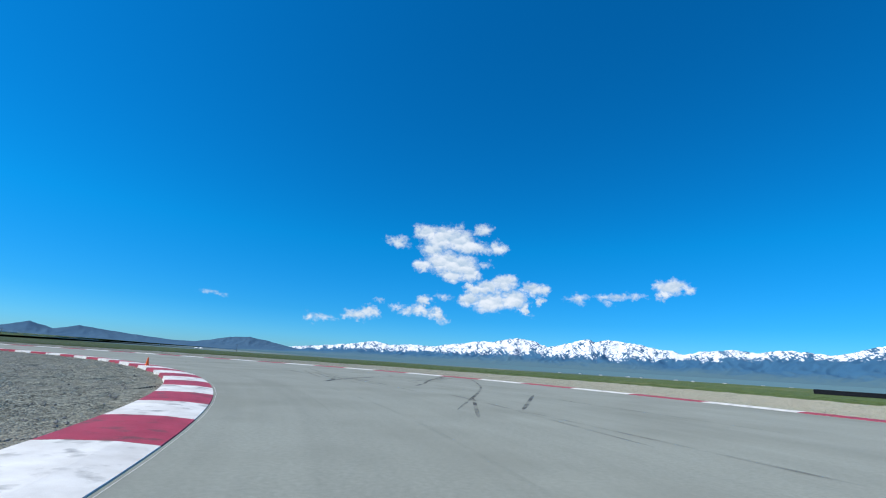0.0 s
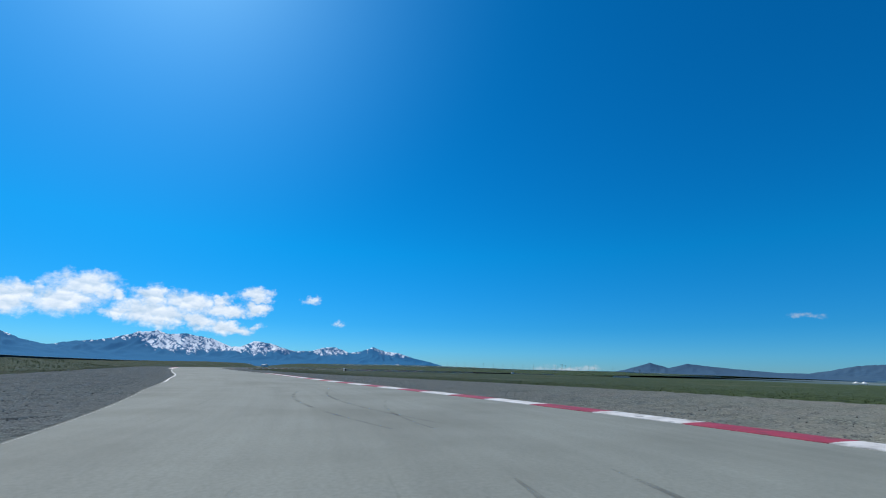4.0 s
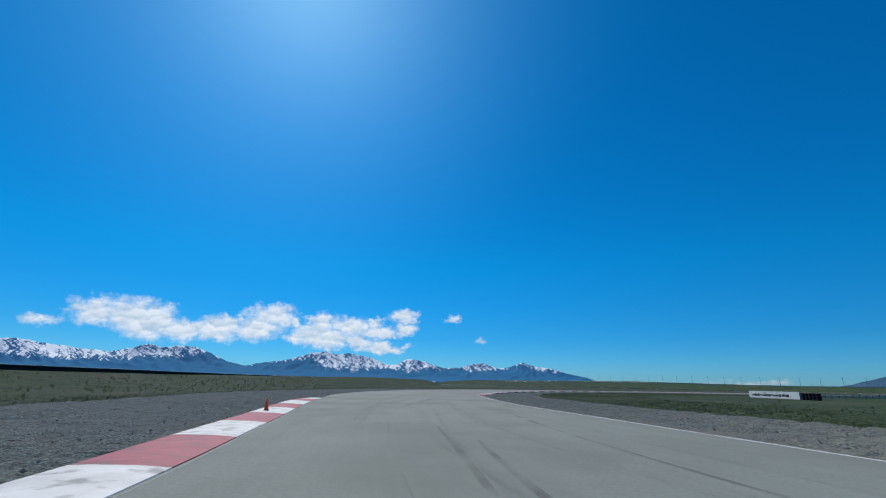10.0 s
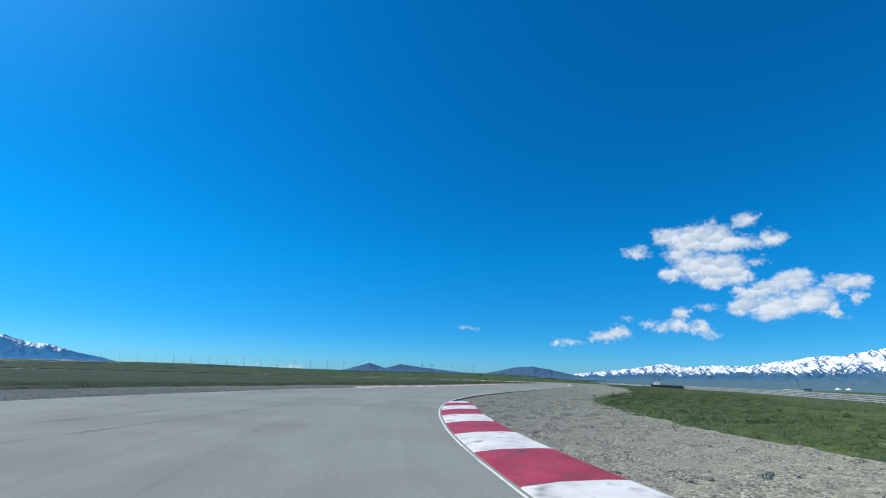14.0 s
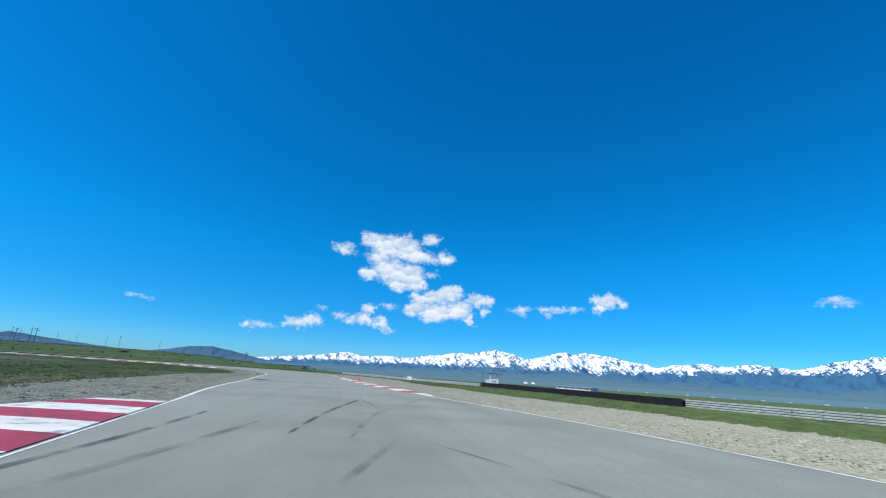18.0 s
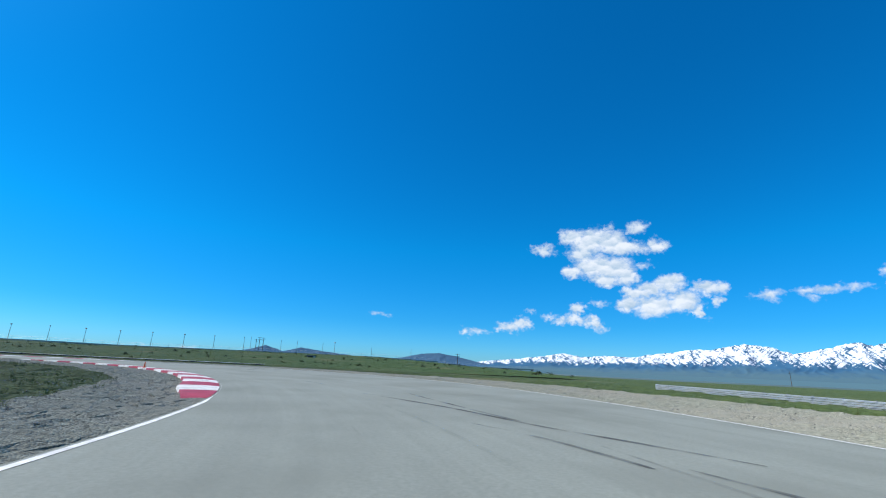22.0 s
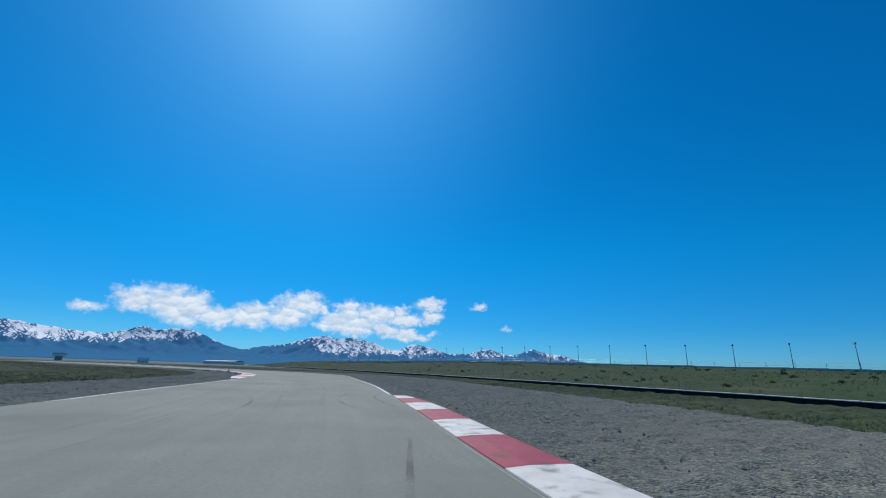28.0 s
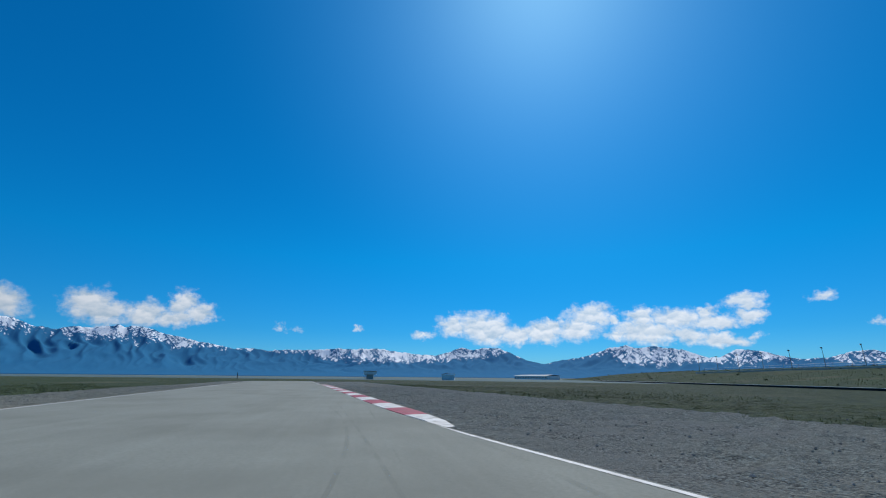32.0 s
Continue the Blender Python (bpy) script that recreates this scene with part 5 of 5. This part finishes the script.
for k in range(2):
    t = thing("tent", "small white peaked tent beyond the tyre wall", "tent", (-241.0 + 5.0 * k, 420.0 - k, ground_z(-241.0, 420.0)), 0.4, "tents")
    part("canopy", lathe([(2.1, 1.15), (2.1, 1.25), (1.2, 1.6), (0.1, 2.35), (0.04, 2.4)], 4), WHITE_WALL, t)
    for x in (-1.3, 1.3):
        for y in (-1.3, 1.3):
            part("leg", tube(bmesh.new(), (x, y, 0), (x, y, 1.2), 0.04), POLE, t)
marker = thing("marker_post", "dark marker post standing beside the track", "post", (-660.0, -20.0, -0.1), 0.3)
part("shaft", tube(bmesh.new(), (0, 0, 0), (0, 0, 2.4), 0.16, 0.13, 8), BLACK, marker)
part("cap", lathe([(0.2, 2.4), (0.22, 2.5), (0.1, 2.6)], 8), BLACK, marker)


# ---- tyre marks and patches on the asphalt ----
def skid(s0, d0, s1, d1, bow, width=0.22, mat=None):
    n = max(4, int(abs(s1 - s0) / 1.2) + 3)
    verts, faces = [], []
    for i in range(n + 1):
        t = i / n
        w = width * (0.35 + 0.65 * math.sin(math.pi * min(1.0, 0.08 + t * 0.92)) ** 0.5)
        d = d0 + (d1 - d0) * t + bow * 4 * t * (1 - t)
        s = s0 + (s1 - s0) * t
        d = max(left(s) + 0.4, min(right(s) - 0.5, d))
        verts += [at(s, d - w / 2, 0.009), at(s, d + w / 2, 0.009)]
    for i in range(n):
        faces.append((2 * i, 2 * i + 1, 2 * i + 3, 2 * i + 2))
    return from_lists("skid_mark", verts, faces, mat or SKID, road)


rng = random.Random(5)
SKID_ZONES = [(8, 46, 3.0, 15.0, 5, 9), (60, 95, 0.0, 7.0, 3, 14), (215, 262, -1.0, 7.0, 6, 20), (300, 365, -12.0, -0.5, 9, 14), (398, 436, 3.0, 8.0, 2, 8),
              (484, 560, 3.0, 14.0, 4, 20), (585, 640, -3.0, 1.5, 8, 12), (676, 715, 4.0, 9.0, 2, 14)]
for a, b, da, db, count, length in SKID_ZONES:
    for k in range(count):
        s = rng.uniform(a, b)
        d = rng.uniform(da, db)
        ln = length * rng.uniform(0.35, 1.2)
        skew = rng.gauss(0.6 if a in (8, 484) else 0.0, 1.4)
        bow = rng.gauss(0, 0.5)
        w = rng.uniform(0.09, 0.17)
        skid(s, d, s + ln, d + skew, bow, w)
        if rng.random() < 0.45:
            skid(s + 0.4, d + 1.55, s + ln + 0.3, d + 1.55 + skew, bow, w)


def mark(points, width, mat):
    """A tyre mark through a few places of the track, drawn as a smooth curve."""
    pts = [at(a, b, 0.0095) for a, b in points]
    line = []
    for i in range(len(pts) - 1):
        p0, p1, p2, p3 = pts[max(i - 1, 0)], pts[i], pts[i + 1], pts[min(i + 2, len(pts) - 1)]
        for k in range(10):
            f = k / 10
            line.append(0.5 * (2 * p1 + (p2 - p0) * f + (2 * p0 - 5 * p1 + 4 * p2 - p3) * f * f + (3 * p1 - p0 - 3 * p2 + p3) * f ** 3))
    line.append(pts[-1])
    verts, faces = [], []
    for i, p in enumerate(line):
        d = (line[min(i + 1, len(line) - 1)] - line[max(i - 1, 0)]).normalized()
        w = width / 2 * (0.3 + 0.7 * min(1.0, 6 * i / len(line), 6 * (len(line) - 1 - i) / len(line)))
        verts += [p + Vector((d.y, -d.x, 0)) * w, p - Vector((d.y, -d.x, 0)) * w]
    for i in range(len(line) - 1):
        faces.append((2 * i, 2 * i + 1, 2 * i + 3, 2 * i + 2))
    return from_lists("skid_mark", verts, faces, mat, road)


for pts, width in (([(21.0, 2.9), (23.2, 4.9), (25.6, 7.6), (28.7, 12.7)], 0.13), ([(30.0, 19.6), (24.5, 11.9), (21.6, 9.1), (20.0, 7.5)], 0.17), ([(11.3, 4.3), (19.8, 11.4), (27.0, 18.6)], 0.12),
                   ([(9.8, 4.1), (14.4, 6.7)], 0.12), ([(11.3, 6.4), (16.2, 11.2)], 0.14), ([(430.0, -3.5), (425.3, -3.4), (420.5, -3.8)], 0.14), ([(438.0, 0.4), (431.6, -0.6), (426.7, -1.0)], 0.12), ([(481.4, -4.0), (479.9, -3.3), (478.2, -3.3)], 0.14), ([(499.0, 4.9), (494.8, 5.5), (491.0, 5.1)], 0.14), ([(692.0, 4.4), (685.2, 4.8), (680.5, 4.8)], 0.15)):
    mark(pts, width, SKID_DARK)
for pts, width in (([(512.5, 3.0), (507.0, 4.3), (503.0, 5.0), (501.0, 5.7), (499.0, 6.4)], 0.16),
                   ([(512.5, 5.2), (505.0, 4.9), (503.5, 5.1)], 0.13),
                   ([(503.5, 3.5), (501.5, 4.1), (500.0, 4.3), (499.0, 4.4)], 0.14),
                   ([(549.0, 12.1), (543.0, 6.9), (542.0, 6.5)], 0.16),
                   ([(545.5, 10.5), (541.5, 6.2)], 0.13),
                   ([(541.5, 9.4), (540.5, 8.8), (540.0, 8.2)], 0.14),
                   ([(485.5, -3.3), (483.5, -2.6), (481.5, -2.0)], 0.16),
                   ([(483.5, -4.4), (486.0, -5.2)], 0.13),
                   ([(28.0, 12.4), (24.5, 6.4), (22.5, 4.2), (21.5, 3.5)], 0.14),
                   ([(23.0, 4.5), (22.5, 4.1)], 0.16)):
    mark(pts, width, SKID_DARK)
for pts, width in (([(24.6, 5.3), (22.0, 3.8)], 0.26), ([(30.2, 19.8), (25.5, 13.6), (22.3, 8.8)], 0.30), ([(38.1, 11.8), (30.6, 7.6), (26.4, 6.0), (20.0, 4.6)], 0.16), ([(33.0, 6.2), (28.7, 5.3), (23.0, 4.6)], 0.16),
                   ([(34.0, 7.8), (30.1, 8.3), (24.8, 8.9), (16.0, 9.3)], 0.14), ([(28.0, 6.8), (24.0, 6.0), (18.0, 5.2)], 0.14), ([(16.0, 6.5), (12.8, 6.3), (6.6, 5.9)], 0.16), ([(12.0, 6.3), (4.1, 7.0)], 0.16),
                   ([(17.0, 10.6), (14.4, 11.0), (8.0, 11.8)], 0.14), ([(496.0, 3.5), (490.0, 3.8)], 0.14), ([(690.0, 1.8), (685.5, 2.5), (682.0, 2.7)], 0.16), ([(689.5, 3.6), (684.0, 4.6)], 0.12),
                   ([(692.5, 9.6), (683.5, 7.6), (678.0, 7.0)], 0.14), ([(438.0, 0.4), (433.0, 1.1)], 0.10), ([(440.0, 3.5), (432.3, 1.0), (426.5, 0.2)], 0.14), ([(426.2, 1.0), (423.0, 0.1)], 0.14), ([(428.5, -1.9), (424.6, -2.4), (421.5, -3.0)], 0.20), ([(482.9, -2.8), (480.3, -1.3)], 0.10), ([(352.0, -4.0), (343.0, -5.2), (334.0, -7.5)], 0.16), ([(356.0, -6.2), (346.0, -7.0), (336.0, -9.0)], 0.16)):
    mark(pts, width, SKID)
for pts, width in (([(546.5, 9.0), (543.0, 5.9)], 0.16),
                   ([(543.5, 10.2), (542.5, 9.9)], 0.13),
                   ([(548.0, 3.3), (545.5, 4.8), (542.0, 5.0), (540.0, 5.3)], 0.16),
                   ([(544.5, 10.4), (541.0, 12.3)], 0.13),
                   ([(542.0, 5.8), (541.0, 7.2), (540.0, 7.8)], 0.16),
                   ([(33.5, 8.1), (27.0, 5.1), (24.5, 4.4)], 0.13),
                   ([(30.5, 7.0), (26.0, 5.4), (24.5, 5.1)], 0.16),
                   ([(31.5, 23.9), (25.0, 13.3), (23.5, 10.3)], 0.13),
                   ([(30.0, 21.7), (24.5, 11.4), (23.0, 8.9)], 0.16),
                   ([(45.0, 1.0), (42.0, 1.7), (40.5, 2.0), (39.5, 2.2)], 0.13),
                   ([(45.5, 4.5), (43.0, 5.2), (40.5, 5.4), (39.5, 5.5)], 0.16),
                   ([(46.0, 7.5), (43.5, 10.3), (42.5, 14.6)], 0.13),
                   ([(687.5, 3.7), (685.5, 4.5), (683.5, 4.9), (682.5, 5.3)], 0.16),
                   ([(687.5, 1.7), (685.0, 2.1), (684.5, 2.4)], 0.13),
                   ([(688.5, 7.9), (686.0, 9.6), (684.5, 11.7)], 0.16),
                   ([(327.0, -10.5), (315.5, -3.6)], 0.13),
                   ([(319.5, -0.7), (315.0, -0.7), (313.0, -0.7)], 0.16),
                   ([(324.0, 1.5), (315.5, 1.7), (312.5, 1.7)], 0.13),
                   ([(324.0, -7.7), (331.5, -8.4)], 0.16),
                   ([(522.5, 2.9), (520.0, 3.0), (518.5, 3.1)], 0.13),
                   ([(521.5, 9.1), (520.0, 9.3), (519.0, 9.8)], 0.16)):
    mark(pts, width, SKID_MID)
for k in range(70):
    s = rng.uniform(-5, 780)
    w = right(s) - left(s)
    d = left(s) + w * rng.uniform(0.12, 0.88)
    skid(s, d, s + rng.uniform(14, 40), d + rng.gauss(0, 0.8), rng.gauss(0, 0.3), rng.uniform(0.07, 0.16), SKID_FAINT)


def patch(s, d, a, b, seed, mat):
    verts = [at(s, d, 0.012)]
    n = 44
    for k in range(n):
        t = 2 * math.pi * k / n
        r = 1 + 0.45 * noise.noise((math.cos(t) * 1.5, math.sin(t) * 1.5, seed)) + 0.22 * noise.noise((math.cos(t) * 5, math.sin(t) * 5, seed))
        verts.append(at(s + a * r * math.cos(t), d + b * r * math.sin(t), 0.012))
    return from_lists("patch", verts, [(0, 1 + k, 1 + (k + 1) % n) for k in range(n)], mat, road)


patch(405.9, -1.2, 1.5, 0.34, 2.0, TAR), patch(456.6, -6.7, 1.6, 0.7, 4.0, TAR)

# ---- loose stones, tufts and shrubs ----
def scatter(name, places, sizes, shape, tris, mat, label, category):
    """Many small copies of one shape in one mesh, each turned and stretched in its own way."""
    shape = np.array(shape, float)
    n, k = len(places), len(shape)
    r = np.random.RandomState(len(name) + n)
    ang = r.uniform(0, 2 * np.pi, n)
    stretch = r.uniform(0.7, 1.3, (n, 1, 3))
    jitter = 1 + r.uniform(-0.25, 0.25, (n, k, 3))
    v = shape[None] * stretch * jitter * np.array(sizes)[:, None, None]
    c, s = np.cos(ang)[:, None], np.sin(ang)[:, None]
    x = v[:, :, 0] * c - v[:, :, 1] * s
    y = v[:, :, 0] * s + v[:, :, 1] * c
    v = np.stack([x, y, v[:, :, 2]], 2) + np.array(places)[:, None, :]
    f = (np.array(tris)[None] + (np.arange(n) * k)[:, None, None]).reshape(-1, 3)
    return tagged(from_lists(name, v.reshape(-1, 3).tolist(), f.tolist(), mat), label, category, kind="stuff")


OCTA = [(1, 0, 0), (0, 1, 0), (-1, 0, 0), (0, -1, 0), (0, 0, 0.7), (0, 0, -0.6)]
OCTA_F = [(0, 1, 4), (1, 2, 4), (2, 3, 4), (3, 0, 4), (1, 0, 5), (2, 1, 5), (3, 2, 5), (0, 3, 5)]
BLADES, BLADES_F = [], []
for k in range(7):
    a = k * 0.9
    lean = 0.25 + 0.1 * (k % 3)
    i = len(BLADES)
    BLADES += [(0.12 * math.cos(a) - 0.05 * math.sin(a), 0.12 * math.sin(a) + 0.05 * math.cos(a), 0), (0.12 * math.cos(a) + 0.05 * math.sin(a), 0.12 * math.sin(a) - 0.05 * math.cos(a), 0),
               (math.cos(a) * lean * 1.6, math.sin(a) * lean * 1.6, 0.75 + 0.12 * (k % 4))]
    BLADES_F.append((i, i + 1, i + 2))
rng = random.Random(9)
places, sizes = [], []
for k in range(56000):
    s = rng.uniform(-10, 800)
    off = 0.25 + abs(rng.gauss(0, 5.0))
    side = rng.random() < 0.5
    d = left(s) - 1.3 - off if side else right(s) + 1.1 + off
    places.append(tuple(at(s, d, -0.045)))
    sizes.append(rng.choice((0.012, 0.016, 0.02, 0.028, 0.038)) * rng.uniform(0.8, 1.4))
scatter("loose_stones", places, sizes, OCTA, OCTA_F, STONE, "loose grey and tan stones on the gravel verge", "stones")
places, sizes = [], []
for k in range(100000):
    s = rng.uniform(-10, 820)
    off = abs(rng.gauss(0, 9.0)) - 0.8
    d = left(s) - left_gravel(s) - off if rng.random() < 0.5 else right(s) + right_gravel(s) + off
    p = at(s, d, -0.11)
    if noise.noise((p.x * 0.05, p.y * 0.05, 2.0)) < -0.12:
        continue
    places.append(tuple(p))
    sizes.append(rng.uniform(0.06, 0.15) if rng.random() < 0.65 else rng.uniform(0.13, 0.22))
for rows, prof, ease, wa, wb, count in ((lined(BARRIER_N, 6.0, 1), NORTH_PROFILE, 14, 9, 104, 15000), (lined(BARRIER_S, 6.0, -1), SOUTH_PROFILE, 6, -18, -1.0, 3500)):
    for k in range(count):
        i = rng.randrange(len(rows) - 1)
        p, d = rows[i]
        q = p + d * rng.uniform(wa, wb) + (rows[i + 1][0] - p) * rng.random()
        w = (q - p).dot(d)
        z = profile_z(prof, w)
        z = z * fade(i, ease) if z > 0 else z
        places.append((q.x, q.y, z - 0.03))
        sizes.append(rng.uniform(0.14, 0.4))
scatter("grass_tufts", places, sizes, BLADES, BLADES_F, TUFT, "tufts of green and yellow grass", "grass")
LEAFY, LEAFY_F = [], []
for k in range(46):
    a, b = rng.uniform(0, 2 * math.pi), rng.uniform(0.05, 1.45)
    r = rng.uniform(0.5, 1.0)
    c = Vector((r * math.cos(a) * math.cos(b), r * math.sin(a) * math.cos(b), 0.8 * r * math.sin(b)))
    i = len(LEAFY)
    u, v = Vector((rng.uniform(-1, 1), rng.uniform(-1, 1), rng.uniform(-1, 1))).normalized() * 0.24, Vector((rng.uniform(-1, 1), rng.uniform(-1, 1), rng.uniform(-1, 1))).normalized() * 0.24
    LEAFY += [tuple(c - u), tuple(c + u), tuple(c + v)]
    LEAFY_F.append((i, i + 1, i + 2))
places, sizes = [(-365.6, 299.8, north_z(-365.6, 299.8)), (-366.6, 300.4, north_z(-366.6, 300.4))], [0.9, 0.7]
rows = lined(BARRIER_N, 6.0, 1)
for k in range(420):
    i = rng.randrange(len(rows) - 1)
    p, d = rows[i]
    w = rng.uniform(12, 104)
    q = p + d * w
    places.append((q.x + rng.uniform(-3, 3), q.y + rng.uniform(-3, 3), profile_z(NORTH_PROFILE, w) * fade(i, 14) - 0.05))
    sizes.append(rng.uniform(0.3, 0.75))
for k in range(90):
    s = rng.uniform(0, 800)
    d = left(s) - rng.uniform(15, 45) if rng.random() < 0.5 else right(s) + rng.uniform(14, 40)
    places.append(tuple(at(s, d, -0.12)))
    sizes.append(rng.uniform(0.10, 0.26))
scatter("sage_shrubs", places, sizes, LEAFY, LEAFY_F, SHRUB, "low dark sage shrubs dotted over the grass", "shrubs")
